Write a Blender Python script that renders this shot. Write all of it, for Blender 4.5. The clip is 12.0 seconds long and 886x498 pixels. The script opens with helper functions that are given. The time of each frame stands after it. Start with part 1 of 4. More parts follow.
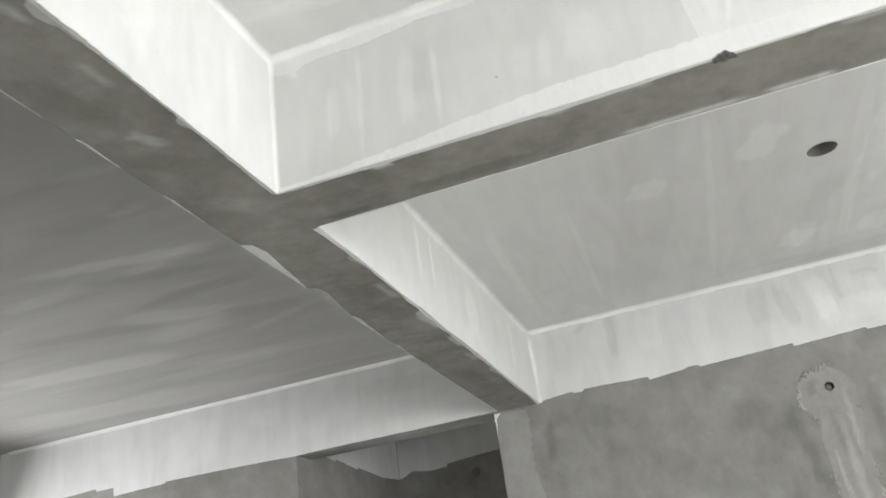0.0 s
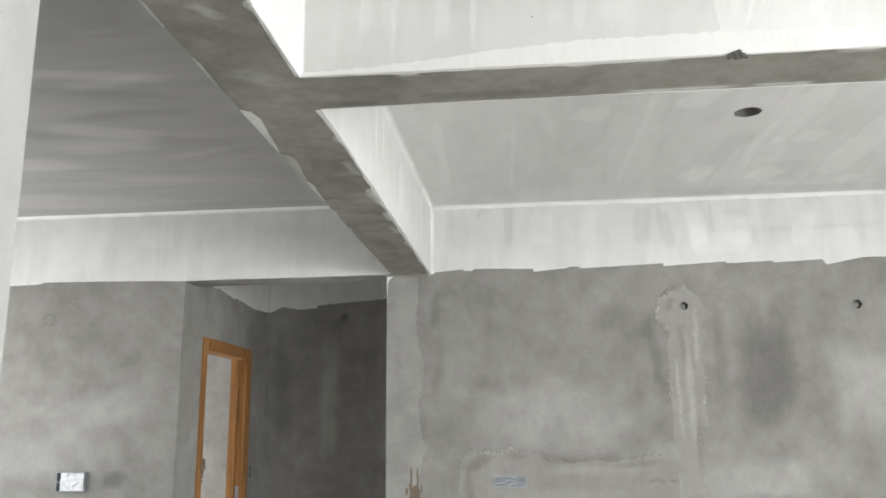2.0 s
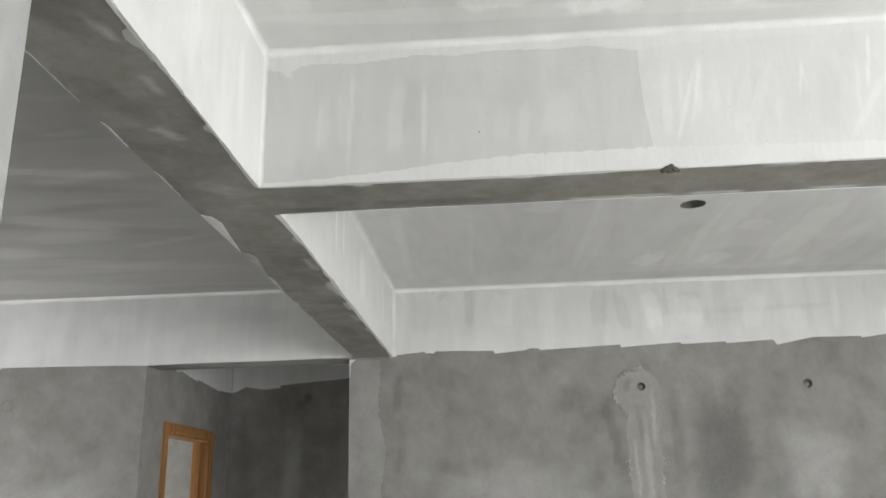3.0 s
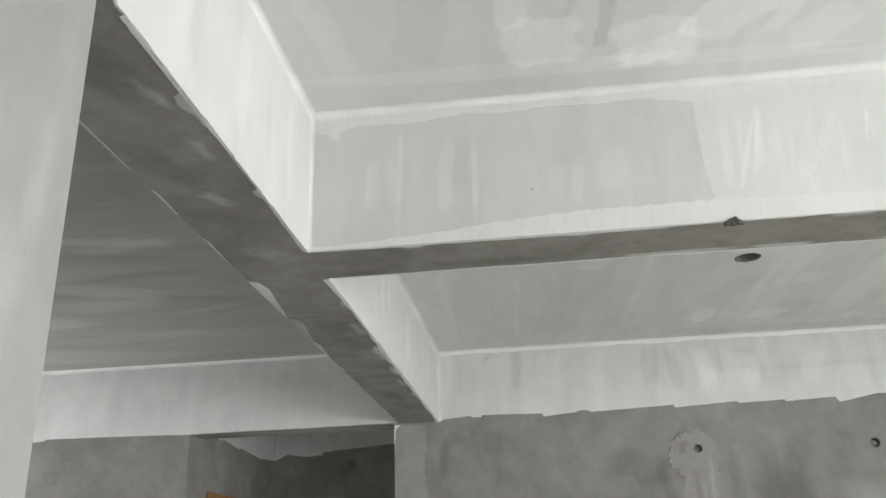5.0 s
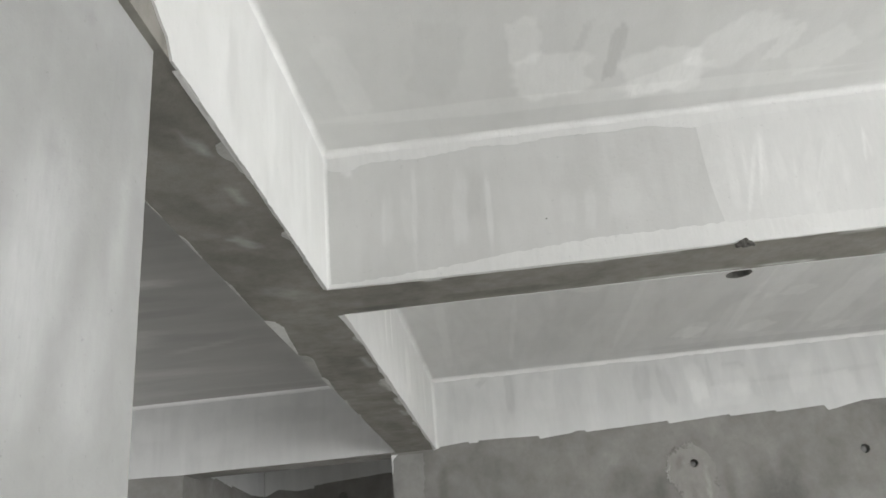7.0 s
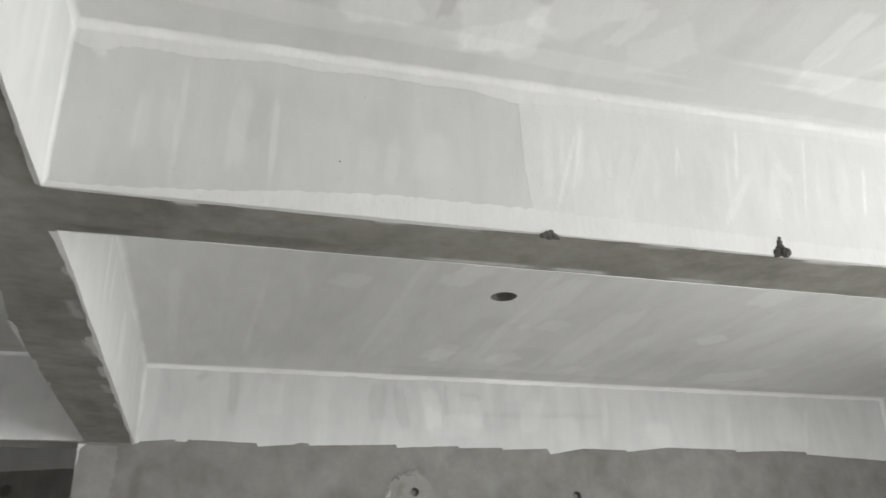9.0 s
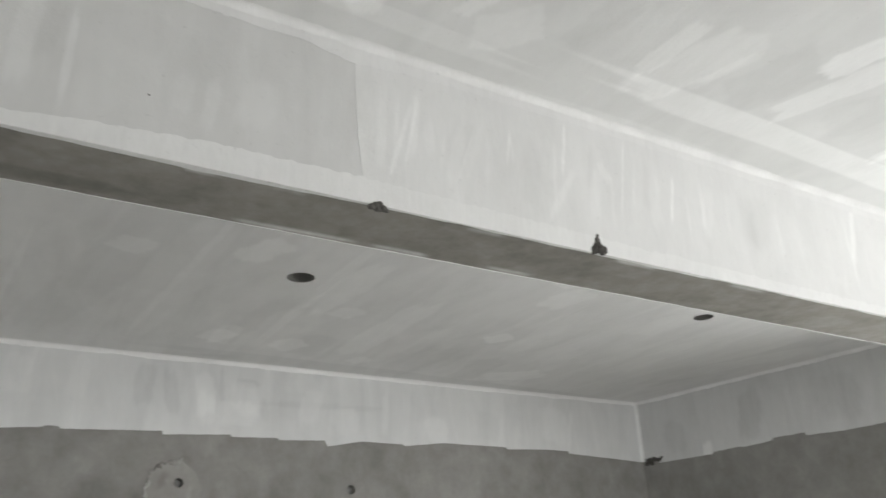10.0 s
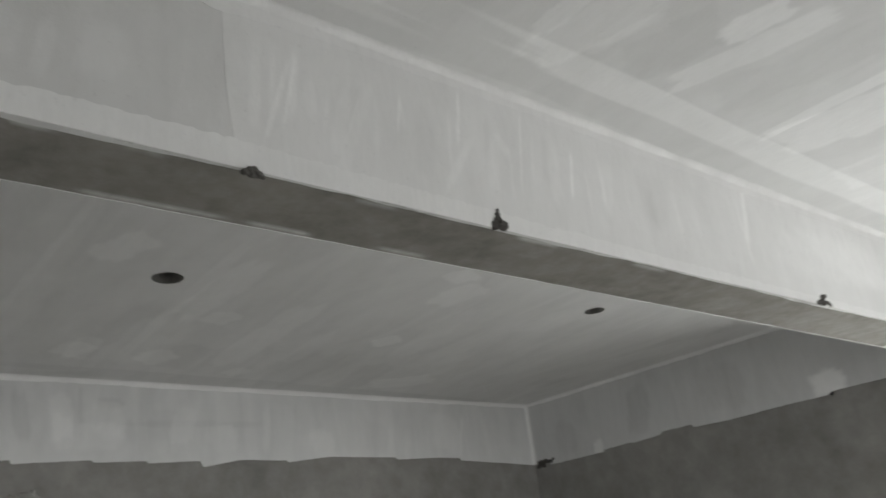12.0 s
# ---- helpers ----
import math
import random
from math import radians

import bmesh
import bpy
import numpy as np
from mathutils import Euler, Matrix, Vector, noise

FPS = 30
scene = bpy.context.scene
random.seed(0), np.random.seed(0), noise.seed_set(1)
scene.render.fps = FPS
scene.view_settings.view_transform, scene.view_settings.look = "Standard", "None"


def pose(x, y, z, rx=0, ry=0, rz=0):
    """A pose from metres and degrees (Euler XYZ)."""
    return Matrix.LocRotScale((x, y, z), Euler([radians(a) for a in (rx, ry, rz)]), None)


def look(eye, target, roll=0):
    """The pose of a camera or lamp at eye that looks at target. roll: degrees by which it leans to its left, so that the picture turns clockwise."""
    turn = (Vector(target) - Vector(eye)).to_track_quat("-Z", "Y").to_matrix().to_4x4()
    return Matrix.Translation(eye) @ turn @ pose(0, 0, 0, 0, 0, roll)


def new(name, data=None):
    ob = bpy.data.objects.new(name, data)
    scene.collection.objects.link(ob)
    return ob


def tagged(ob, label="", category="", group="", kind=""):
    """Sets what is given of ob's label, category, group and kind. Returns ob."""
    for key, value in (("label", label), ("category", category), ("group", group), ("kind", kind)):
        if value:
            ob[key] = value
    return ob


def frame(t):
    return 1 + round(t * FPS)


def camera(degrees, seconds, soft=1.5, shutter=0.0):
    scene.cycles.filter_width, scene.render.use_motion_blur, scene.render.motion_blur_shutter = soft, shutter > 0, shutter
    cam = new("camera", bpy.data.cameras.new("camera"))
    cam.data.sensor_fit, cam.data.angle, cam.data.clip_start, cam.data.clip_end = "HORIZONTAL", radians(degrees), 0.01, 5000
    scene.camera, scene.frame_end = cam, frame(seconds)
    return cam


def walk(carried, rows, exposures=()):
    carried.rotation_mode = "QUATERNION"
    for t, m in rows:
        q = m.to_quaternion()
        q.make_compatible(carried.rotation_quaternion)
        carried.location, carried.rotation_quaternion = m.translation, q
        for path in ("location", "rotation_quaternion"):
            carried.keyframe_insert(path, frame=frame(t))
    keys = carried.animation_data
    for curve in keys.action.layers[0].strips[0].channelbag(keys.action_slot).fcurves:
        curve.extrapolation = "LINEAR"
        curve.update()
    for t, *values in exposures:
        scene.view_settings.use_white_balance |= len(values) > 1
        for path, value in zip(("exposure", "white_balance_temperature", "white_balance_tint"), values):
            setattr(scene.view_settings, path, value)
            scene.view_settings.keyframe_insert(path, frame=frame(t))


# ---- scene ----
cam = camera(56.5, 12.0, soft=1.5, shutter=0.3)
PATH = [
    (0, (0.222, 0.077, 1.352), (-0.289, 1.826, 2.177), -8.5),
    (0.5, (-0.073, -0.068, 1.422), (-0.474, 1.720, 2.224), -7.4),
    (1, (-0.216, -0.141, 1.416), (-0.569, 1.699, 2.116), -3.8),
    (1.5, (-0.218, -0.184, 1.449), (-0.499, 1.717, 2.005), -2.0),
    (2, (-0.096, -0.255, 1.496), (-0.3, 1.689, 1.923), -0.5),
    (2.5, (-0.028, -0.345, 1.564), (-0.175, 1.588, 2.056), -1.1),
    (3, (-0.039, -0.369, 1.572), (-0.162, 1.541, 2.153), -1.4),
    (5, (-0.096, -0.304, 1.602), (-0.294, 1.551, 2.322), -2.0),
    (5.5, (-0.12, -0.285, 1.624), (-0.343, 1.562, 2.359), -3.0),
    (6, (-0.125, -0.347, 1.628), (-0.371, 1.488, 2.383), -4.05),
    (6.5, (-0.152, -0.366, 1.632), (-0.393, 1.478, 2.367), -5.3),
    (6.7, (-0.190, -0.369, 1.627), (-0.381, 1.476, 2.373), -5.55),
    (8.5, (-0.294, -0.051, 1.621), (-0.012, 1.758, 2.426), -2.0),
    (9, (-0.298, 0.07, 1.591), (0.202, 1.833, 2.392), -1.5),
    (9.5, (-0.347, 0.174, 1.606), (0.359, 1.871, 2.393), -1.9),
    (10, (-0.331, 0.266, 1.607), (0.661, 1.822, 2.379), -2.7),
    (10.5, (-0.247, 0.364, 1.601), (0.937, 1.789, 2.356), -3.8),
    (11, (-0.188, 0.438, 1.6), (1.137, 1.733, 2.352), -5.2),
    (11.5, (-0.189, 0.484, 1.604), (1.184, 1.735, 2.345), -6.7),
    (12, (-0.221, 0.477, 1.607), (1.002, 1.852, 2.391), -7.7),
]
EXPOSURES = [(0.0, 0.48), (0.5, 0.31), (1.0, 0.37), (1.5, 0.40), (2.0, 0.66), (2.5, 0.43), (3.0, 0.24), (5.0, 0.17), (5.5, 0.12), (6.5, 0.05), (8.5, 0.1), (9.0, 0.1), (9.5, 0.05), (10.0, -0.15), (10.5, -0.2), (11.0, -0.5), (11.5, -0.83), (12.0, -0.9)]
walk(cam, [(t, look(eye, target, roll)) for t, eye, target, roll in PATH], EXPOSURES)

# ---- world and daylight ----
world = bpy.data.worlds.new("sky")
scene.world = world
world.use_nodes = True
sky = world.node_tree.nodes.new("ShaderNodeTexSky")
sky.sky_type, sky.sun_disc = "NISHITA", False
sky.sun_elevation, sky.sun_rotation = radians(38), radians(-40)
world.node_tree.nodes["Background"].inputs["Strength"].default_value = 0.15
world.node_tree.links.new(sky.outputs["Color"], world.node_tree.nodes["Background"].inputs["Color"])

sun = new("sun", bpy.data.lights.new("sun", "SUN"))
sun.data.energy, sun.data.angle, sun.data.color = 1.2, radians(12), (1.0, 0.96, 0.9)
sun.matrix_world = look((-6, 8, 9), (0, 0, 0))


def opening_light(name, eye, target, width, height, watts, colour=(0.98, 0.985, 0.985)):
    """The sky's light in an opening."""
    ob = new(name, bpy.data.lights.new(name, "AREA"))
    ob.data.shape, ob.data.size, ob.data.size_y = "RECTANGLE", width, height
    ob.data.energy, ob.data.color = watts, colour
    ob.matrix_world = look(eye, target)
    return ob


opening_light("daylight_east_window", (4.92, 1.54, 1.5), (2.84, 1.30, 1.5), 2.0, 1.6, 92)
opening_light("daylight_balcony_door", (5.24, -1.05, 1.35), (2.7, -1.3, 0.3), 2.4, 2.3, 150)
opening_light("daylight_south_window", (3.3, -2.95, 1.5), (3.3, -0.2, 0.5), 2.2, 1.9, 130)
# Added fill for the left room; its west opening is unseen and made up.
opening_light("fill_west_opening", (-4.95, 3.6, 1.6), (-2.5, 3.6, 0.6), 1.5, 1.4, 62)
opening_light("daylight_back_room", (-4.9, 5.6, 1.6), (-2.6, 5.6, 0.6), 1.0, 1.2, 85)
# Added fill lamp: brightens the hall from an unseen, invented opening.
opening_light("fill_hall_end", (0.62, 5.6, 1.5), (-1.5, 5.6, 1.0), 0.9, 1.2, 6)


# ---- materials ----
def ramp_node(nt, stops):
    n = nt.nodes.new("ShaderNodeValToRGB")
    while len(n.color_ramp.elements) < len(stops):
        n.color_ramp.elements.new(0.5)
    for e, (p, c) in zip(n.color_ramp.elements, stops):
        e.position = p
        e.color = (*c, 1) if isinstance(c, tuple) else (c, c, c, 1)
    return n


def noise_node(nt, coords, scale, detail=5, rough=0.6, stretch=(1, 1, 1), distort=0.0, turn=0.0):
    m = nt.nodes.new("ShaderNodeMapping")
    m.inputs["Scale"].default_value = stretch
    m.inputs["Rotation"].default_value = (0, 0, radians(turn))
    n = nt.nodes.new("ShaderNodeTexNoise")
    n.inputs["Scale"].default_value, n.inputs["Detail"].default_value = scale, detail
    n.inputs["Roughness"].default_value, n.inputs["Distortion"].default_value = rough, distort
    nt.links.new(coords, m.inputs["Vector"])
    nt.links.new(m.outputs["Vector"], n.inputs["Vector"])
    return n.outputs["Fac"]


def mixed(nt, kind, fac, a, b):
    n = nt.nodes.new("ShaderNodeMix")
    n.data_type, n.blend_type = "RGBA", kind
    for key, value in ((0, fac), (6, a), (7, b)):
        if isinstance(value, (int, float)):
            n.inputs[key].default_value = value
        elif isinstance(value, tuple):
            n.inputs[key].default_value = (*value, 1)
        else:
            nt.links.new(value, n.inputs[key])
    return n.outputs[2]


def maths(nt, op, a, b=0.0, clamp=False):
    n = nt.nodes.new("ShaderNodeMath")
    n.operation, n.use_clamp = op, clamp
    for i, value in enumerate((a, b)):
        if isinstance(value, (int, float)):
            n.inputs[i].default_value = value
        else:
            nt.links.new(value, n.inputs[i])
    return n.outputs[0]


def start_material(name, rough=0.9):
    m = bpy.data.materials.new(name)
    m.use_nodes = True
    nt = m.node_tree
    b = nt.nodes["Principled BSDF"]
    b.inputs["Roughness"].default_value = rough
    b.inputs["Specular IOR Level"].default_value = 0.25
    return m, nt, b, nt.nodes.new("ShaderNodeTexCoord").outputs["Object"]


def bump(nt, b, height, strength, distance):
    n = nt.nodes.new("ShaderNodeBump")
    n.inputs["Strength"].default_value, n.inputs["Distance"].default_value = strength, distance
    nt.links.new(height, n.inputs["Height"])
    nt.links.new(n.outputs["Normal"], b.inputs["Normal"])


def plaster(name, dark, mid, light, fresh, stretch, turn=0.0, streaks=0.5, cloud=1.3, relief=0.25, grain=90, patchy=0.0):
    """Trowelled plaster or bare cement: clouds, streaks left by the trowel, fine grain.
    The meshes' own "fresh" value shifts it to the newer, lighter coat's colour or, below nought, to a darker one."""
    m, nt, b, co = start_material(name)
    clouds = noise_node(nt, co, cloud, 6, 0.55, distort=0.1)
    blots = noise_node(nt, co, cloud * 4.3, 6, 0.62, distort=0.15)
    streak = noise_node(nt, co, 3.2, 3.5, 0.55, stretch, 0.7, turn)
    fine = noise_node(nt, co, grain, 4, 0.7)
    c = ramp_node(nt, [(0.3, dark), (0.5, mid), (0.72, light)])
    mottle = noise_node(nt, co, 19, 5, 0.65, tuple(0.5 + 0.5 * v / max(stretch) for v in stretch), 0.3, turn)
    total = maths(nt, "ADD", maths(nt, "MULTIPLY", clouds, 0.42), maths(nt, "MULTIPLY", blots, 0.33))
    total = maths(nt, "ADD", total, maths(nt, "MULTIPLY", mottle, 0.25))
    total = maths(nt, "ADD", maths(nt, "MULTIPLY", total, 1 - streaks), maths(nt, "MULTIPLY", streak, streaks))
    nt.links.new(total, c.inputs["Fac"])
    at = nt.nodes.new("ShaderNodeAttribute")
    at.attribute_name = "fresh"
    scuff = noise_node(nt, co, 34, 6, 0.7, stretch, 0.5, turn)
    breakup = maths(nt, "ADD", maths(nt, "ADD", 0.1, maths(nt, "MULTIPLY", blots, 0.7)), maths(nt, "MULTIPLY", scuff, 1.1))
    up = maths(nt, "MULTIPLY", at.outputs["Fac"], breakup, True)
    down = maths(nt, "MULTIPLY", maths(nt, "MULTIPLY", at.outputs["Fac"], -1.0), breakup, True)
    col = mixed(nt, "MIX", up, c.outputs["Color"], fresh)
    col = mixed(nt, "MIX", down, col, tuple(0.55 * v for v in dark))
    speck = ramp_node(nt, [(0.27, 0.82), (0.36, 1.0), (0.7, 1.0), (0.8, 1.04)])
    nt.links.new(fine, speck.inputs["Fac"])
    col = mixed(nt, "MULTIPLY", 1.0, col, speck.outputs["Color"])
    if patchy:
        area = ramp_node(nt, [(0.40, 1 - patchy), (0.48, 1.0), (0.53, 1.0), (0.60, 1 + patchy)])
        nt.links.new(noise_node(nt, co, 6.5, 4, 0.55, distort=0.1), area.inputs["Fac"])
        col = mixed(nt, "MULTIPLY", 1.0, col, area.outputs["Color"])
    nt.links.new(col, b.inputs["Base Color"])
    height = maths(nt, "ADD", maths(nt, "MULTIPLY", streak, 0.8), maths(nt, "MULTIPLY", fine, 0.25))
    height = maths(nt, "ADD", height, maths(nt, "MULTIPLY", blots, 0.5))
    bump(nt, b, height, relief, 0.01)
    return m


UPRIGHT, DEEP, ACROSS = (2.6, 2.6, 0.55), (2.4, 0.5, 1.0), (0.25, 1.3, 1.0)
WHITE = (0.78, 0.78, 0.765)
M_SKIM_WALL = plaster("skim_coat_wall", (0.61, 0.612, 0.605), (0.70, 0.702, 0.694), (0.79, 0.79, 0.78), (0.87, 0.87, 0.858), UPRIGHT)
M_SKIM_BEAM = plaster("skim_coat_beam", (0.53, 0.53, 0.516), (0.60, 0.60, 0.586), (0.67, 0.67, 0.656), (0.85, 0.85, 0.835), UPRIGHT, streaks=0.4)
M_SKIM_NEAR = plaster("skim_coat_near_ceiling", (0.60, 0.60, 0.585), (0.67, 0.67, 0.655), (0.74, 0.74, 0.725), (0.90, 0.90, 0.885), DEEP, 12, streaks=0.35)
M_SKIM_FAR = plaster("skim_coat_far_ceiling", (0.64, 0.638, 0.625), (0.72, 0.718, 0.705), (0.79, 0.788, 0.775), (0.93, 0.93, 0.915), DEEP, 18, streaks=0.5)
M_CEMENT_CEIL = plaster("brushed_cement_ceiling", (0.33, 0.325, 0.31), (0.38, 0.375, 0.36), (0.44, 0.435, 0.42), (0.58, 0.58, 0.56), ACROSS, 3, streaks=0.6, cloud=0.8)
M_CEMENT = plaster("cement_render", (0.185, 0.179, 0.167), (0.278, 0.270, 0.255), (0.385, 0.375, 0.358), (0.49, 0.488, 0.472), (1.6, 1.6, 1.0), streaks=0.15, cloud=1.5, relief=0.35, grain=120, patchy=0.045)
M_CEMENT_BEAM = plaster("cement_beam_soffit", (0.145, 0.137, 0.119), (0.248, 0.236, 0.212), (0.36, 0.347, 0.32), (0.66, 0.66, 0.64), (1.2, 1.2, 1), streaks=0.1, cloud=3.4, relief=0.35, grain=130, patchy=0.06)
M_CHASE = plaster("chase_mortar", (0.18, 0.171, 0.155), (0.27, 0.26, 0.242), (0.37, 0.36, 0.342), (0.50, 0.49, 0.472), (2, 2, 0.7), streaks=0.4, cloud=3.0, relief=0.8, grain=70)
M_WALL_SMOOTH = plaster("smoothed_wall_plaster", (0.26, 0.26, 0.253), (0.315, 0.316, 0.308), (0.375, 0.377, 0.37), (0.49, 0.495, 0.49), UPRIGHT, streaks=0.2, cloud=2.4)
M_FLOOR = plaster("cement_floor", (0.45, 0.44, 0.42), (0.52, 0.51, 0.49), (0.58, 0.57, 0.55), (0.6, 0.59, 0.57), (1, 1, 1), streaks=0.1)
M_REVEAL = plaster("window_reveal_plaster", (0.42, 0.40, 0.36), (0.56, 0.54, 0.50), (0.68, 0.66, 0.62), WHITE, UPRIGHT, streaks=0.3, cloud=7, relief=0.9)
M_CRUMB = plaster("crumbled_mortar", (0.045, 0.042, 0.037), (0.095, 0.09, 0.082), (0.22, 0.215, 0.20), (0.5, 0.5, 0.48), (1, 1, 1), streaks=0.1, cloud=12, relief=1.0, grain=160)
M_HOLE = plaster("bored_concrete", (0.16, 0.155, 0.145), (0.22, 0.215, 0.2), (0.30, 0.29, 0.28), (0.4, 0.4, 0.4), (1, 1, 1), streaks=0.1, cloud=14, relief=0.8)


def wood():
    m, nt, b, co = start_material("honey_wood_frame", 0.45)
    ring = noise_node(nt, co, 9, 6, 0.6, (4, 4, 0.25), 0.6)
    c = ramp_node(nt, [(0.3, (0.23, 0.105, 0.036)), (0.52, (0.33, 0.16, 0.056)), (0.75, (0.41, 0.215, 0.08))])
    nt.links.new(ring, c.inputs["Fac"])
    nt.links.new(c.outputs["Color"], b.inputs["Base Color"])
    bump(nt, b, ring, 0.1, 0.003)
    return m


def plain(name, colour, rough=0.5, metal=0.0):
    m, nt, b, co = start_material(name, rough)
    n = noise_node(nt, co, 40, 5, 0.65)
    c = ramp_node(nt, [(0.3, tuple(0.8 * v for v in colour)), (0.7, colour)])
    nt.links.new(n, c.inputs["Fac"])
    nt.links.new(c.outputs["Color"], b.inputs["Base Color"])
    b.inputs["Metallic"].default_value = metal
    bump(nt, b, n, 0.12, 0.002)
    return m


def glass():
    m, nt, b, co = start_material("window_glass", 0.02)
    b.inputs["Transmission Weight"].default_value = 1.0
    b.inputs["IOR"].default_value = 1.05
    b.inputs["Base Color"].default_value = (0.95, 0.98, 0.97, 1)
    return m


M_WOOD = wood()
M_PVC = plain("white_pvc", (0.80, 0.80, 0.79), 0.35)
M_PIPE = plain("grey_conduit", (0.30, 0.30, 0.29), 0.5)
M_STEEL = plain("galvanised_steel", (0.42, 0.45, 0.49), 0.4, 0.4)
M_FILM = plain("crumpled_protective_film", (0.85, 0.86, 0.88), 0.3)
M_STAIN = plaster("rusty_stain", (0.11, 0.085, 0.06), (0.19, 0.15, 0.115), (0.29, 0.25, 0.205), (0.3, 0.25, 0.2), (2, 2, 0.5), streaks=0.5, cloud=6)
M_GLASS = glass()
M_GROUND = plaster("dry_ground", (0.12, 0.12, 0.09), (0.17, 0.165, 0.13), (0.22, 0.21, 0.17), (0.3, 0.3, 0.28), (1, 1, 1), streaks=0.1, cloud=0.2)


# ---- building helpers ----
class Face:
    """A flat surface: u and v run along it, d stands off it."""
    def __init__(self, o, u, v, n):
        self.laid = 0
        self.o, self.u, self.v, self.n = Vector(o), Vector(u).normalized(), Vector(v).normalized(), Vector(n).normalized()

    def at(self, u, v, d=0.0):
        return self.o + float(u) * self.u + float(v) * self.v + float(d) * self.n


X, Y, Z = Vector((1, 0, 0)), Vector((0, 1, 0)), Vector((0, 0, 1))
EAST_RUN = Vector((0.1244, -0.9922, 0))
NORTH = Face((0, 4.66, 0), X, Z, -Y)
EAST = Face((4.09, 4.66, 0), EAST_RUN, Z, Vector((-0.9922, -0.1244, 0)))
LONG_SIDE = Face((-0.69, 0, 0), Y, Z, X)
CROSS_SIDE = Face((0, 1.752, 0), X, Z, -Y)
CEILING = Face((0, 0, 2.845), X, Y, -Z)
CEILING_LEFT = Face((0, 0, 2.872), X, Y, -Z)
HALL_BACK = Face((0, 6.34, 0), X, Z, -Y)
HALL_SIDE = Face((-2.245, 0, 0), Y, Z, X)
PIER_SIDE = Face((-0.705, 0, 0), Y, Z, X)


def mesh_of(bm, name, material, smooth=False):
    bmesh.ops.recalc_face_normals(bm, faces=bm.faces[:])
    me = bpy.data.meshes.new(name)
    bm.to_mesh(me)
    bm.free()
    me.materials.append(material)
    if smooth:
        me.polygons.foreach_set("use_smooth", [True] * len(me.polygons))
    return me


def part(name, bm, material, parent, label="", smooth=False):
    ob = new(name, mesh_of(bm, name, material, smooth))
    ob.parent = parent
    return tagged(ob, label)


def whole(name, bm, material, label, category, kind="", group="", smooth=False):
    return tagged(new(name, mesh_of(bm, name, material, smooth)), label, category, group, kind)


def prism(bm, base, z0, z1):
    """An upright block over a plan."""
    low = [bm.verts.new((p[0], p[1], z0)) for p in base]
    top = [bm.verts.new((p[0], p[1], z1)) for p in base]
    bm.faces.new(low), bm.faces.new(top)
    for i in range(len(base)):
        bm.faces.new((low[i - 1], low[i], top[i], top[i - 1]))
    return bm


def box(bm, x0, x1, y0, y1, z0, z1):
    return prism(bm, [(x0, y0), (x1, y0), (x1, y1), (x0, y1)], z0, z1)


def face_box(bm, face, u0, u1, v0, v1, d0, d1):
    """A block on a face."""
    vs = [bm.verts.new(face.at(u, v, d)) for d in (d0, d1) for u, v in ((u0, v0), (u1, v0), (u1, v1), (u0, v1))]
    for f in ((0, 1, 2, 3), (4, 5, 6, 7), (0, 1, 5, 4), (1, 2, 6, 5), (2, 3, 7, 6), (3, 0, 4, 7)):
        bm.faces.new([vs[i] for i in f])
    return bm


def bevelled(bm, width, segments=2):
    bmesh.ops.bevel(bm, geom=bm.edges[:], offset=width, segments=segments, affect="EDGES", profile=0.6)
    return bm


def rod(bm, face, u, v, radius, d0, d1, sides=28, ragged=0.0):
    """A round block standing off a face."""
    rings = []
    for d in (d0, d1):
        ring = []
        for i in range(sides):
            a = 2 * math.pi * i / sides
            r = radius * (1 + ragged * noise.noise((u * 7 + 3 * math.cos(a), v * 7 + 3 * math.sin(a), 0)))
            ring.append(bm.verts.new(face.at(u + r * math.cos(a), v + r * math.sin(a), d)))
        rings.append(ring)
    bm.faces.new(rings[0]), bm.faces.new(rings[1])
    for i in range(sides):
        bm.faces.new((rings[0][i - 1], rings[0][i], rings[1][i], rings[1][i - 1]))
    return bm


def carve(ob, cutter_bm, inner=None):
    """Cuts the closed shapes of cutter_bm out of a mesh; the cut takes the inner material."""
    cutter = new("cutter", mesh_of(cutter_bm, "cutter", inner or ob.data.materials[0]))
    mod = ob.modifiers.new("cut", "BOOLEAN")
    mod.object, mod.operation, mod.solver = cutter, "DIFFERENCE", "EXACT"
    mod.material_mode = "TRANSFER"
    bpy.context.view_layer.update()
    made = bpy.data.meshes.new_from_object(ob.evaluated_get(bpy.context.evaluated_depsgraph_get()))
    ob.modifiers.remove(mod)
    made.name = ob.data.name
    ob.data = made
    bpy.data.objects.remove(cutter)
    return ob


def ragged_edge(points, rng, jitter=0.0025, step=0.012):
    """Fills the line through (u, v) corners with small unevenness."""
    out = []
    for (u0, v0), (u1, v1) in zip(points, points[1:]):
        n = max(1, int(abs(u1 - u0) / step))
        for i in range(n):
            k = i / n
            out.append((u0 + (u1 - u0) * k, v0 + (v1 - v0) * k + rng.uniform(-jitter, jitter)))
    return out + [points[-1]]


def trowel_marks(u0, u1, v, rng, wide=(0.1, 0.3), drop=0.018):
    """The lower edge of a coat, pulled stroke by stroke: slow slopes and sudden steps."""
    u, pts, level = u0, [], v
    while u < u1:
        w = min(rng.uniform(*wide), u1 - u)
        end = v + rng.uniform(-drop, drop) * 0.7
        pts += [(u, level), (u + w, end)]
        u += w + 0.0005
        level = end + rng.choice((-1, 1)) * rng.uniform(0.2, 1.0) * drop * 0.7
    return pts


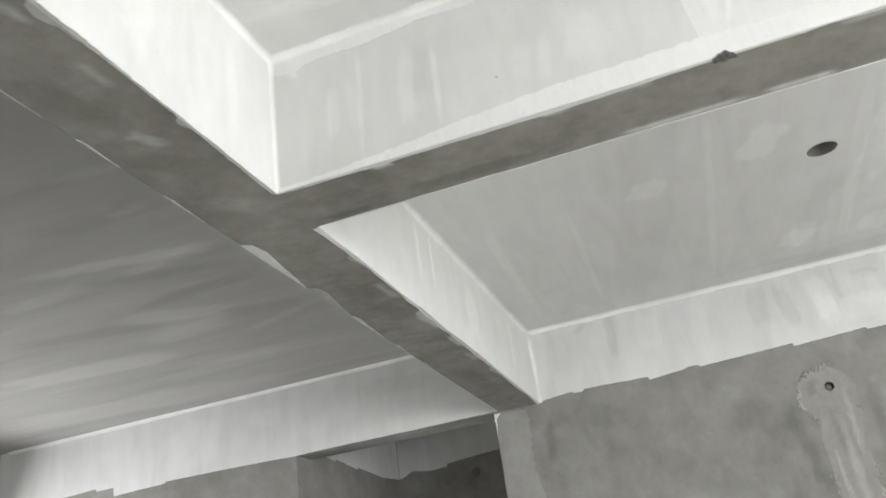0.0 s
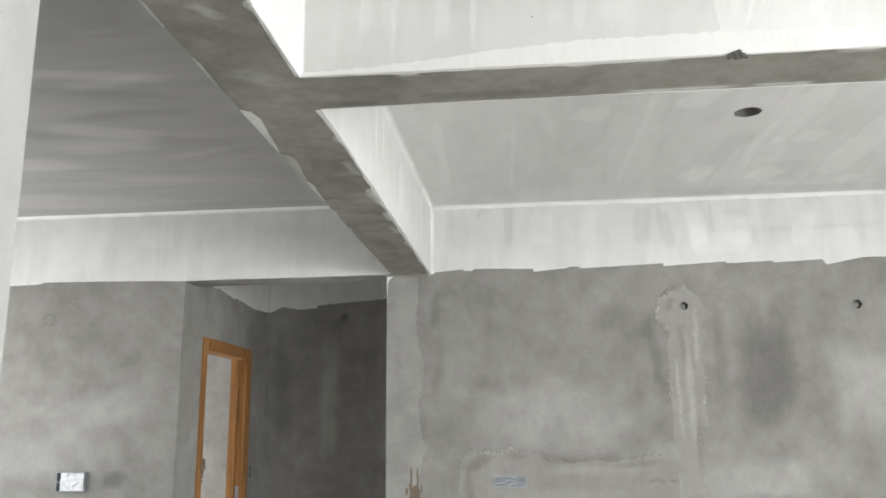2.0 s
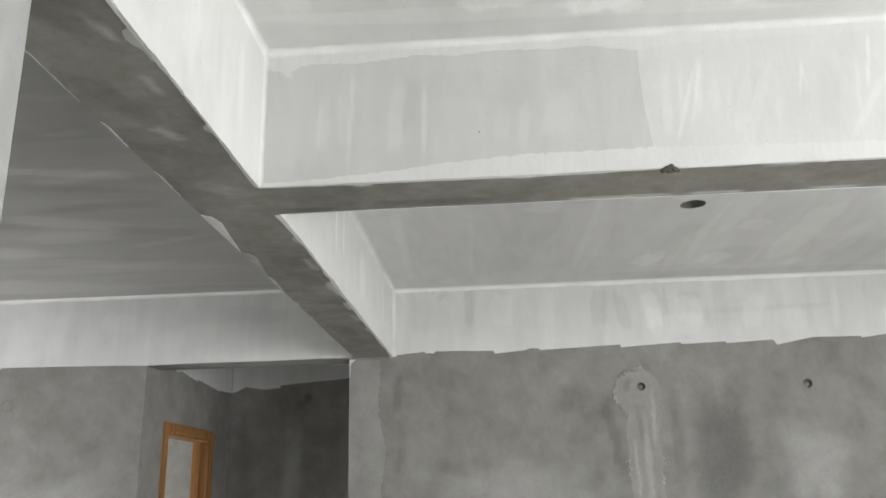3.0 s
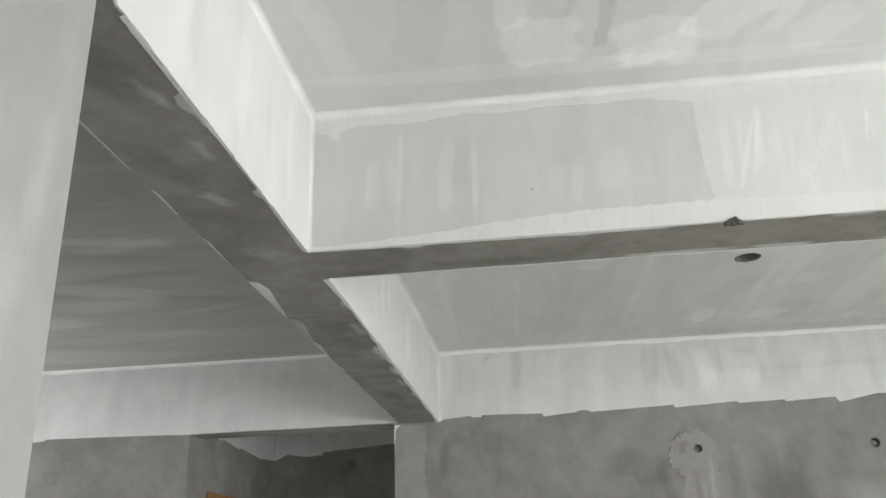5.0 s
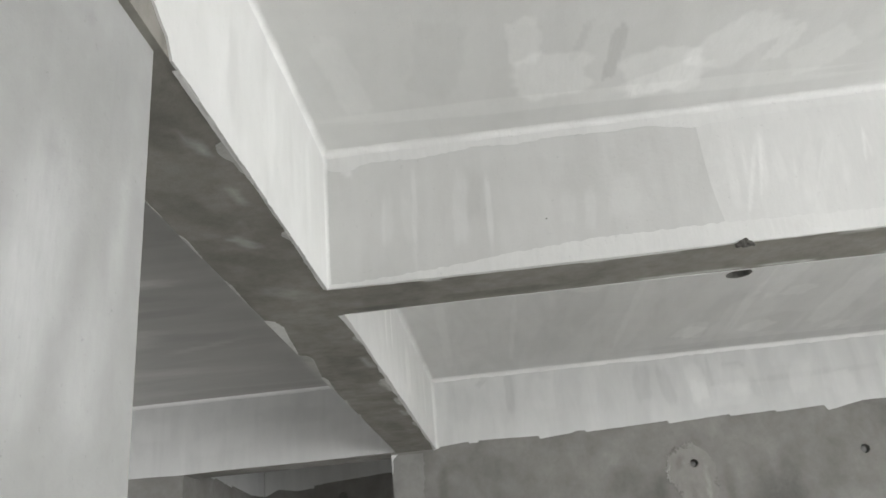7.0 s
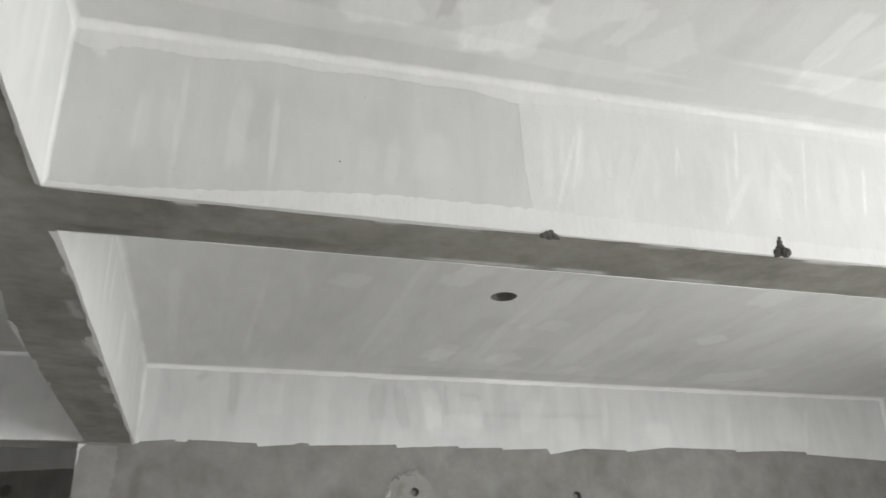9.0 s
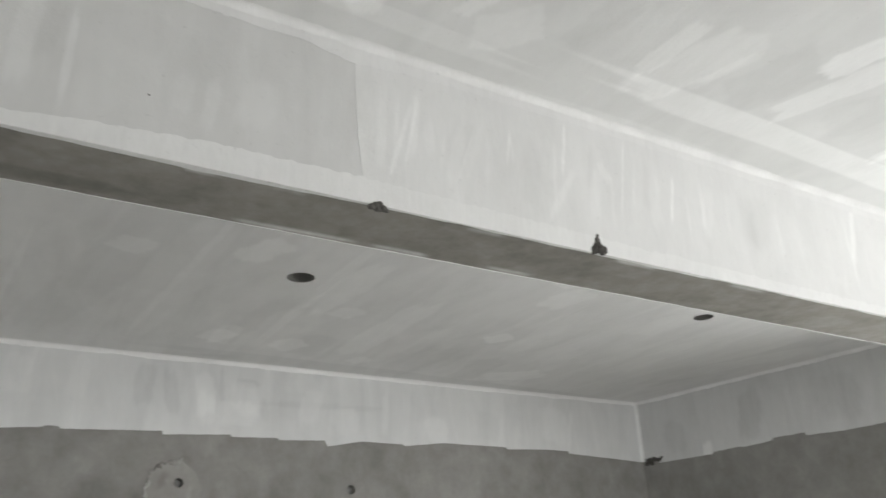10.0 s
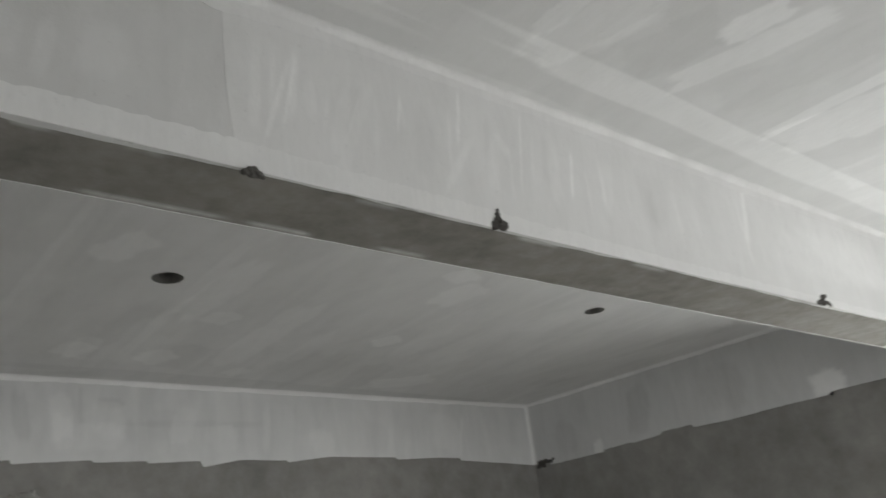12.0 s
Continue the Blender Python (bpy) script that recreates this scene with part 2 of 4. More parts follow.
def coat(bm, face, low, high, thick, fresh=0.0, d0=-0.001, groups=(), rows=1, step=0.012):
    """A thin coat between two edges, given as corners at rising u, with its marks."""
    layer = bm.verts.layers.float.get("fresh") or bm.verts.layers.float.new("fresh")
    us = {round(p[0], 5) for p in low} | {round(p[0], 5) for p in high}
    if groups:
        us |= {round(float(u), 5) for u in np.arange(min(us), max(us), step)}
    us = np.array(sorted(us))
    a = np.interp(us, [p[0] for p in low], [p[1] for p in low])
    c = np.maximum(np.interp(us, [p[0] for p in high], [p[1] for p in high]), a + 0.0005)
    k = np.linspace(0, 1, rows + 1)
    vv = a[:, None] + (c - a)[:, None] * k
    value = np.clip(fresh + marked(np.repeat(us[:, None], rows + 1, 1), vv, groups), -1, 1)
    cols = []
    for n, u in enumerate(us.tolist()):
        col = [bm.verts.new(face.at(u, a[n], d0)), bm.verts.new(face.at(u, c[n], d0))]
        for m in range(rows + 1):
            vert = bm.verts.new(face.at(u, vv[n, m], thick))
            vert[layer] = value[n, m]
            col.append(vert)
        cols.append(col)
    for p, q in zip(cols, cols[1:]):
        for m in range(rows):
            bm.faces.new((p[2 + m], q[2 + m], q[3 + m], p[3 + m]))
        bm.faces.new((p[0], q[0], q[2], p[2]))
        bm.faces.new((p[1], p[-1], q[-1], q[1]))
    for p in (cols[0], cols[-1]):
        bm.faces.new([p[0], *p[2:], p[1]])
    return bm


def smear(bm, face, u, v, length, width, angle, fresh, rng, hard=0.75, base=0.0, square=0.6):
    """A trowelled or damp patch with an uneven outline, whose value dies out towards its rim."""
    layer = bm.verts.layers.float.get("fresh") or bm.verts.layers.float.new("fresh")
    face.laid += 1
    d = 0.0003 + 0.00007 * face.laid
    a, n, seed = radians(angle), 40, rng.uniform(0, 50)
    rings = []
    for k, f in ((0.5 * hard, 1.0), (hard, 0.9), (1.0, 0.0)):
        ring = []
        for i in range(n):
            t = 2 * math.pi * i / n
            c, s = math.cos(t), math.sin(t)
            p, q = math.copysign(abs(c) ** square, c) * length / 2, math.copysign(abs(s) ** square, s) * width / 2
            wob = 1 + 0.16 * noise.noise((seed + 1.4 * c, 1.4 * s, 0)) + 0.07 * noise.noise((seed + 6 * c, 6 * s, 3))
            p, q = p * k * wob, q * k * wob
            vert = bm.verts.new(face.at(u + p * math.cos(a) - q * math.sin(a), v + p * math.sin(a) + q * math.cos(a), d))
            vert[layer] = base + fresh * f
            ring.append(vert)
        rings.append(ring)
    bm.faces.new(rings[0])
    for r0, r1 in zip(rings, rings[1:]):
        for i in range(n):
            bm.faces.new((r0[i - 1], r0[i], r1[i], r1[i - 1]))
    return bm


def lump(bm, centre, size, rng, squash=(1, 1, 1), detail=2):
    """A broken crumb of mortar."""
    made = bmesh.ops.create_icosphere(bm, subdivisions=detail, radius=1.0)["verts"]
    s = rng.uniform(0, 90)
    for vert in made:
        p = vert.co.copy()
        k = 1 + 0.55 * noise.noise(p * 1.7 + Vector((s, 0, 0))) + 0.25 * noise.noise(p * 4.5 + Vector((0, s, 0)))
        vert.co = Vector(centre) + Vector((p.x * squash[0], p.y * squash[1], p.z * squash[2])) * size * k
    return bm

def marked(u, v, groups):
    """The fresh value at the points (u, v) of a surface with the given marks; each dies out towards its uneven rim."""
    total = np.zeros_like(u)
    for seed, hard, square, rows in groups:
        rnd = random.Random(seed)
        for cu, cv, length, width, angle, fresh in rows:
            s1, s2, s3 = (rnd.uniform(0, 6.3) for _ in range(3))
            a = radians(angle)
            p = ((u - cu) * math.cos(a) + (v - cv) * math.sin(a)) / (length / 2)
            q = ((v - cv) * math.cos(a) - (u - cu) * math.sin(a)) / (width / 2)
            t = np.arctan2(q, p)
            wob = 1 + 0.09 * np.sin(2 * t + s1) + 0.06 * np.sin(5 * t + s2) + 0.035 * np.sin(13 * t + s3) + 0.03 * np.sin(9 * p + s2) + 0.03 * np.sin(7 * q + s1)
            k = 2 / square
            rho = (np.abs(p) ** k + np.abs(q) ** k + 1e-9) ** (1 / k) / wob
            f = np.clip((1 - rho) / (1 - hard), 0, 1)
            total += fresh * f * f * (3 - 2 * f)
    return np.clip(total, -1, 1)


def stations(a0, a1, step, fine):
    """Even steps from a0 to a1, with shorter ones inside the stretch fine = (from, to, step)."""
    if not fine:
        return np.linspace(a0, a1, max(2, round((a1 - a0) / step)) + 1)
    f0, f1, small = fine
    runs = [np.linspace(p, q, max(1, round((q - p) / w)) + 1)[:-1] for p, q, w in ((a0, f0, step), (f0, f1, small), (f1, a1, step)) if q - p > 1e-6]
    return np.r_[np.concatenate(runs), a1]


def slab(name, face, u0, u1, v0, v1, depth, step, groups, material, label, category, fine_u=None, fine_v=None):
    """A wall or ceiling slab whose front carries its marks."""
    us, vs = stations(u0, u1, step, fine_u), stations(v0, v1, step, fine_v)
    nu, nv = len(us) - 1, len(vs) - 1
    uu, vv = np.meshgrid(us, vs, indexing="ij")
    front = np.array(face.o) + uu[..., None] * np.array(face.u) + vv[..., None] * np.array(face.v)
    verts = [tuple(p) for p in front.reshape(-1, 3)] + [tuple(face.at(u, v, -depth)) for u, v in ((u0, v0), (u1, v0), (u1, v1), (u0, v1))]
    at, n = lambda i, j: i * (nv + 1) + j, (nu + 1) * (nv + 1)
    faces = [(at(i, j), at(i + 1, j), at(i + 1, j + 1), at(i, j + 1)) for i in range(nu) for j in range(nv)]
    faces += [[at(i, 0) for i in range(nu, -1, -1)] + [n, n + 1], [at(nu, j) for j in range(nv, -1, -1)] + [n + 1, n + 2],
              [at(i, nv) for i in range(nu + 1)] + [n + 2, n + 3], [at(0, j) for j in range(nv + 1)] + [n + 3, n], (n + 3, n + 2, n + 1, n)]
    me = bpy.data.meshes.new(name)
    me.from_pydata(verts, [], faces)
    if face.u.cross(face.v).dot(face.n) < 0:
        me.flip_normals()
    me.attributes.new("fresh", "FLOAT", "POINT").data.foreach_set("value", np.r_[marked(uu, vv, groups).ravel(), np.zeros(4)].astype(np.float32))
    me.materials.append(material)
    return tagged(new(name, me), label, category, kind="structure")


# ---- trowel marks, damp clouds, smudges, paler and darker areas, some painted light and shade: u, v, length, width, angle, value ----
MARKS_NEAR_CEILING = [
    (31, 0.82, 0.35, [
        (2.25, 1.578, 2.56, 0.121, 0, 0.42), (1.67, 1.279, 0.51, 0.113, -73, 0.38), (1.10, 1.407, 0.23, 0.075, -90, 0.30), (1.57, 1.198, 0.21, 0.108, -78, 0.46), (2.15, 1.283, 0.53, 0.069, -85, 0.38), (2.31, 1.326, 0.46, 0.291, -79, 0.38),
        (2.78, 1.438, 0.28, 0.282, -75, 0.22), (1.92, 0.975, 0.07, 0.103, -75, 0.34), (1.30, 1.407, 0.22, 0.044, -76, 0.19), (1.46, 1.381, 0.29, 0.213, -70, -0.11), (1.88, 1.236, 0.51, 0.223, -71, -0.09), (2.72, 1.394, 0.27, 0.083, -87, -0.11),
        (0.10, 1.616, 1.56, 0.075, 2, 0.22), (-0.02, 1.493, 0.23, 0.212, -2, 0.38)
    ]),
    (32, 0.82, 0.35, [
        (0.14, 1.425, 0.24, 0.042, -87, -0.26), (0.28, 1.537, 0.23, 0.223, -5, 0.38), (0.45, 1.440, 0.25, 0.172, -53, 0.34), (0.69, 1.538, 0.19, 0.149, -41, 0.22), (-0.31, 1.371, 0.32, 0.143, -76, -0.09), (-0.09, 1.333, 0.19, 0.091, -96, 0.30),
        (0.05, 1.362, 0.18, 0.023, -77, -0.15), (-0.55, 1.391, 0.35, 0.089, -96, 0.15), (0.58, 1.473, 0.16, 0.055, -76, 0.30), (0.29, 1.574, 0.26, 0.115, -29, 0.26), (0.88, 1.407, 0.24, 0.114, -84, -0.09), (1.21, 1.430, 0.40, 0.175, -77, 0.26),
        (1.35, 1.762, 1.11, 0.101, 1, 0.22)
    ]),
]

# Includes long darker bands beside the north wall.
MARKS_FAR_CEILING = [
    (33, 0.78, 0.4, [
        (1.12, 3.351, 0.73, 0.169, 96, 0.31), (1.07, 3.998, 0.70, 0.282, 95, 0.19), (1.55, 3.810, 1.03, 0.185, 89, 0.27), (1.26, 3.621, 0.16, 0.166, 17, 0.27), (1.20, 4.215, 0.22, 0.191, -57, 0.31), (0.82, 4.196, 0.23, 0.163, -68, 0.27),
        (2.17, 3.685, 0.17, 0.149, -53, 0.41), (2.10, 3.027, 0.32, 0.185, -78, 0.34), (1.97, 2.845, 0.15, 0.161, -59, 0.34), (2.73, 4.323, 0.40, 0.248, -37, 0.31), (1.84, 3.899, 0.52, 0.120, -92, 0.14), (1.68, 4.355, 0.16, 0.120, -63, 0.24),
        (2.42, 4.262, 0.51, 0.229, -96, -0.12), (1.32, 4.182, 0.42, 0.208, -88, -0.10), (0.95, 3.908, 0.84, 0.260, -84, -0.08), (2.00, 4.258, 0.73, 0.285, -90, -0.10), (2.34, 3.531, 0.79, 0.163, -99, 0.15)
    ]),
    (34, 0.78, 0.4, [
        (2.76, 3.911, 0.57, 0.161, -99, 0.14), (2.80, 2.661, 0.29, 0.133, -59, 0.20), (2.85, 3.078, 0.55, 0.245, -83, 0.14), (3.27, 3.630, 0.83, 0.198, -91, 0.12), (3.88, 3.561, 1.00, 0.225, -71, 0.15), (3.85, 3.581, 1.54, 0.241, -80, -0.12),
        (2.23, 4.582, 3.21, 0.193, 3, -0.15), (0.65, 3.075, 0.17, 0.272, 25, 0.34), (0.20, 3.221, 0.17, 0.16, 20, 0.22), (0.85, 4.173, 0.12, 0.371, -0, 0.27), (0.44, 3.582, 1.77, 0.037, 92, 0.20),
        (-0.16, 3.808, 1.11, 0.031, 92, 0.20), (1.03, 3.497, 1.53, 0.063, 89, 0.20), (-0.52, 3.842, 1.32, 0.055, 92, 0.20), (0.14, 3.579, 1.95, 0.254, 99, -0.08), (0.62, 4.730, 0.96, 0.279, -12, -0.12)
    ]),
]

MARKS_LEFT_CEILING = [
    (35, 0.55, 0.5, [
        (-1.90, 2.593, 0.99, 0.091, 12, 0.50), (-2.88, 3.614, 1.22, 0.251, 6, 0.42), (-2.07, 3.215, 0.64, 0.183, 22, 0.34), (-2.38, 2.718, 0.60, 0.104, -6, 0.30), (-1.47, 1.997, 0.55, 0.051, 7, 0.20), (-1.70, 3.557, 0.60, 0.067, -18, 0.25),
        (-2.56, 3.172, 0.94, 0.133, 14, -0.18), (-1.90, 2.772, 0.96, 0.089, 13, -0.20), (-3.12, 4.307, 2.07, 0.393, 8, 0.28)
    ]),
    (36, 0.55, 0.5, [
        (-2.02, 3.958, 1.22, 0.193, 12, 0.18), (-1.69, 2.265, 0.79, 0.125, 1, -0.20), (-1.69, 3.410, 0.56, 0.167, 14, -0.16), (-1.72, 2.682, 0.55, 0.089, -8, 0.30), (-2.15, 3.426, 0.64, 0.199, -2, 0.30), (-1.53, 2.257, 0.34, 0.054, -15, 0.22),
        (-2.30, 4.016, 1.08, 0.203, -4, 0.22), (-1.81, 3.026, 0.81, 0.130, -2, -0.18)
    ]),
]

MARKS_NORTH_SKIM = [
    (36, 0.72, 0.5, [
        (1.00, 2.666, 0.31, 0.030, 93, -0.15), (0.92, 2.580, 0.20, 0.118, 88, 0.30), (1.24, 2.596, 0.15, 0.059, 103, -0.12), (1.09, 2.564, 0.16, 0.248, 92, 0.26), (2.00, 2.625, 0.28, 0.056, 90, 0.22), (2.36, 2.544, 0.19, 0.176, 90, 0.34),
        (3.30, 2.632, 0.28, 0.273, 81, 0.22), (3.43, 2.597, 0.31, 0.034, 80, 0.30), (1.63, 2.640, 0.82, 0.035, 1, -0.12), (1.74, 2.566, 0.16, 0.188, 98, 0.19), (1.43, 2.630, 0.17, 0.242, 90, -0.09), (2.75, 2.596, 0.21, 0.193, 84, -0.08),
        (-0.21, 2.718, 0.27, 0.062, 89, -0.19)
    ]),
    (37, 0.72, 0.5, [
        (0.59, 2.687, 0.26, 0.113, 89, -0.17), (0.73, 2.652, 0.29, 0.083, 99, -0.19), (0.91, 2.662, 0.27, 0.114, 103, 0.38), (1.13, 2.652, 0.20, 0.186, 94, 0.26), (1.14, 2.733, 0.14, 0.054, 1, -0.22), (1.52, 2.629, 0.22, 0.142, 82, 0.22),
        (-0.01, 2.685, 0.23, 0.154, 89, 0.22), (0.27, 2.696, 0.23, 0.114, 88, 0.15), (-0.51, 2.672, 0.27, 0.118, 90, -0.09), (-0.38, 2.791, 0.08, 0.040, 41, -0.22), (-2.50, 2.700, 0.16, 0.268, 79, 0.19), (-1.81, 2.605, 0.42, 0.157, 163, -0.11)
    ]),
]

# The dark mark at u -1.55 paints in shade towards the long beam.
MARKS_DOORWAY_SKIM = [
    (64, 0.7, 0.45, [
        (-4.05, 2.66, 0.90, 0.46, 0, -0.12), (-3.0, 2.62, 0.5, 0.34, 4, 0.22), (-2.45, 2.70, 0.16, 0.26, 79, 0.2), (-2.0, 2.60, 0.45, 0.14, 8, 0.18), (-1.55, 2.72, 0.5, 0.12, -6, -0.12), (-1.2, 2.56, 0.36, 0.10, 12, 0.2)]),
]

# Two broad marks near u 3 make the face paler towards its east end.
MARKS_CROSS_SKIM = [
    (62, 0.55, 0.55, [
        (0.54, 2.632, 0.23, 0.010, -102, 0.22), (0.69, 2.555, 0.35, 0.039, -111, 0.10), (0.70, 2.622, 0.16, 0.009, -110, 0.16), (1.02, 2.714, 0.20, 0.013, -100, 0.35), (0.83, 2.665, 0.11, 0.011, -100, 0.25), (0.46, 2.622, 0.28, 0.032, -92, 0.14),
        (1.00, 2.573, 0.23, 0.030, -123, 0.20), (0.59, 2.638, 0.13, 0.034, -87, 0.14), (1.42, 2.642, 0.19, 0.013, -103, 0.40), (1.23, 2.675, 0.30, 0.010, -100, 0.30), (1.16, 2.674, 0.08, 0.039, -59, 0.22), (1.57, 2.638, 0.21, 0.062, -105, 0.14)]),
    (63, 0.55, 0.55, [
        (1.81, 2.647, 0.24, 0.128, -105, -0.12), (2.32, 2.706, 0.28, 0.034, -104, 0.30), (3.01, 2.70, 0.30, 0.878, -96, 0.12), (1.29, 2.447, 0.35, 0.019, 4, 0.30), (1.11, 2.674, 0.16, 0.027, -98, -0.12), (1.33, 2.671, 0.18, 0.067, -99, -0.12),
        (-0.43, 2.620, 0.39, 0.018, -93, 0.20), (-0.51, 2.604, 0.19, 0.044, -94, 0.12), (-0.26, 2.643, 0.15, 0.054, -97, -0.10), (0.06, 2.572, 0.15, 0.041, -97, 0.14), (0.51, 2.604, 0.26, 0.016, -106, 0.25), (0.67, 2.609, 0.24, 0.048, -106, 0.14)]),
    (61, 0.3, 0.6, [
        (0.50, 2.64, 0.24, 0.016, 86, 0.15), (0.63, 2.62, 0.20, 0.014, 82, 0.12), (0.76, 2.60, 0.22, 0.022, 88, 0.12), (0.84, 2.68, 0.14, 0.012, 92, 0.15), (0.98, 2.63, 0.26, 0.016, 84, 0.14), (1.18, 2.60, 0.2, 0.02, 86, 0.12),
        (1.27, 2.66, 0.2, 0.014, 80, 0.15), (1.48, 2.60, 0.2, 0.014, 88, 0.18), (1.66, 2.64, 0.24, 0.02, 86, 0.12), (1.9, 2.62, 0.26, 0.03, 88, 0.12), (2.28, 2.64, 0.32, 0.03, 92, 0.18), (-0.52, 2.6, 0.2, 0.014, 88, 0.12)]),
    (37, 0.6, 0.6, [
        (-0.30, 2.62, 0.28, 0.05, 86, 0.17), (-0.45, 2.60, 0.2, 0.04, 92, 0.12), (0.16, 2.60, 0.16, 0.10, 80, 0.11), (-0.22, 2.60, 0.25, 0.02, 88, 0.25),
        (-0.63, 2.79, 0.09, 0.03, -50, 0.40), (-0.1, 2.7, 0.4, 0.12, 0, -0.04), (0.0, 2.58, 0.12, 0.05, 80, 0.10)]),
    (40, 0.5, 0.6, [
        (2.95, 2.63, 0.26, 1.1, 90, 0.17), (0.55, 2.66, 0.22, 0.03, 84, 0.20), (0.9, 2.62, 0.24, 0.08, 84, -0.10), (1.35, 2.64, 0.26, 0.06, 88, 0.15),
        (1.75, 2.63, 0.26, 0.10, 86, -0.10), (0.68, 2.63, 0.2, 0.09, 84, -0.10), (1.12, 2.6, 0.2, 0.05, 82, 0.15), (2.05, 2.62, 0.26, 0.12, 88, -0.07), (1.55, 2.66, 0.2, 0.02, 86, 0.20)]),
]

MARKS_LONG_SKIM = [
    (38, 0.6, 0.6, [
        (3.0, 2.70, 0.24, 0.025, 90, 0.54), (2.84, 2.68, 0.26, 0.05, 90, 0.36), (3.5, 2.62, 0.3, 0.2, 88, 0.24), (4.2, 2.66, 0.3, 0.1, 88, 0.18),
        (3.9, 2.6, 0.26, 0.15, 88, -0.07)]),
    (47, 0.5, 0.6, [
        (1.2, 2.62, 0.3, 0.12, 88, 0.18), (0.95, 2.6, 0.26, 0.08, 86, -0.12), (1.55, 2.64, 0.3, 0.06, 90, 0.18), (1.38, 2.62, 0.26, 0.06, 88, -0.09), (0.7, 2.66, 0.25, 0.2, 88, 0.15)]),
]

MARKS_EAST_SKIM = [
    (39, 0.7, 0.6, [
        (2.10, 2.46, 0.15, 0.22, 90, 1.0), (0.55, 2.43, 0.10, 0.09, 90, 0.7), (0.9, 2.6, 0.34, 0.2, 80, -0.16), (1.5, 2.6, 0.34, 0.3, 84, -0.12), (0.3, 2.55, 0.25, 0.2, 84, -0.12)]),
]

# The pale mark at (1.1, 1.2) paints in stronger light low on the wall.
MARKS_NORTH = [
    (41, 0.35, 0.6, [
        (0.05, 1.55, 1.1, 0.55, 4, 0.40), (-2.75, 1.62, 0.9, 0.28, 14, 0.3), (-3.1, 1.35, 1.2, 0.35, 4, 0.28), (1.24, 1.80, 0.95, 0.42, 86, -0.55), (1.75, 1.72, 0.75, 0.42, 88, 0.45),
        (0.5, 2.1, 0.25, 0.5, 75, -0.18), (-0.25, 2.25, 0.35, 0.14, 30, -0.15), (2.5, 2.0, 0.8, 0.6, 80, 0.2), (-2.62, 1.215, 0.20, 0.12, 0, -0.6), (-2.75, 2.1, 0.4, 0.3, 30, -0.16), (1.1, 1.2, 1.2, 0.3, 3, 0.4)]),
    (49, 0.3, 0.6, [
        (0.62, 1.9, 0.6, 0.10, 100, -0.35), (0.99, 1.9, 0.7, 0.10, 90, -0.3), (0.66, 1.35, 0.2, 0.3, 90, 0.3), (0.1, 1.31, 0.9, 0.05, 0, -0.3), (-0.55, 1.9, 0.9, 0.2, 88, 0.2),
        (-0.66, 2.2, 0.3, 0.08, 88, -0.3), (-0.65, 1.8, 0.25, 0.08, 85, -0.3), (-0.35, 1.75, 0.25, 0.12, -30, -0.18), (0.3, 2.25, 0.25, 0.2, 20, 0.2)]),
]

MARKS_HALL = [
    (42, 0.3, 0.6, [
        (-1.72, 1.7, 1.3, 0.20, 90, 0.5), (-1.2, 1.5, 0.7, 0.3, 80, 0.25), (-2.1, 1.8, 1.2, 0.2, 90, -0.3), (-1.4, 2.0, 0.6, 0.2, 88, -0.2)]),
]

MARKS_EAST = [
    (43, 0.5, 0.6, [
        (1.2, 2.0, 0.8, 0.4, 60, 0.15), (2.2, 2.2, 0.4, 0.3, 20, 0.15), (2.60, 2.215, 0.05, 0.035, 0, 1.0), (0.6, 1.9, 0.9, 0.3, 80, -0.15), (2.85, 2.36, 0.25, 0.05, 0, 0.4)]),
]

MARKS_LONG_UNDER = [
    (44, 0.5, 0.6, [
        (-0.75, 0.92, 0.14, 0.03, 75, 0.45), (-0.80, 1.38, 0.10, 0.05, 60, 0.35), (-0.74, 1.15, 0.12, 0.025, 80, 0.3), (-0.72, 2.55, 0.20, 0.035, 88, 0.35), (-0.71, 2.95, 0.22, 0.035, 88, 0.7), (-0.705, 3.25, 0.18, 0.03, 88, 0.9),
        (-0.72, 3.5, 0.2, 0.04, 86, 0.3), (-0.85, 1.2, 0.3, 0.10, 70, -0.25), (-0.80, 2.6, 0.6, 0.12, 86, -0.2), (-0.82, 3.9, 0.7, 0.14, 88, -0.3), (-0.80, 1.75, 0.2, 0.1, 40, 0.15), (-0.8, 0.85, 0.2, 0.14, 60, -0.3)]),
]

MARKS_CROSS_UNDER = [
    (45, 0.6, 0.6, [
        (-0.40, 1.765, 0.07, 0.02, 0, 0.9), (0.06, 1.765, 0.09, 0.018, 0, 0.7), (0.25, 1.765, 0.2, 0.012, 0, 0.5), (0.75, 1.765, 0.15, 0.012, 0, 0.5), (1.25, 1.765, 0.16, 0.02, 0, 0.8), (1.7, 1.765, 0.2, 0.012, 0, 0.6),
        (-0.58, 1.95, 0.16, 0.04, 0, -0.4), (-0.2, 1.93, 0.4, 0.05, 0, -0.35), (0.35, 1.962, 0.4, 0.02, 0, 0.7), (0.62, 1.965, 0.2, 0.02, 0, 0.8), (0.95, 1.965, 0.18, 0.015, 0, 0.6), (1.1, 1.88, 0.7, 0.08, 2, -0.15)]),
]

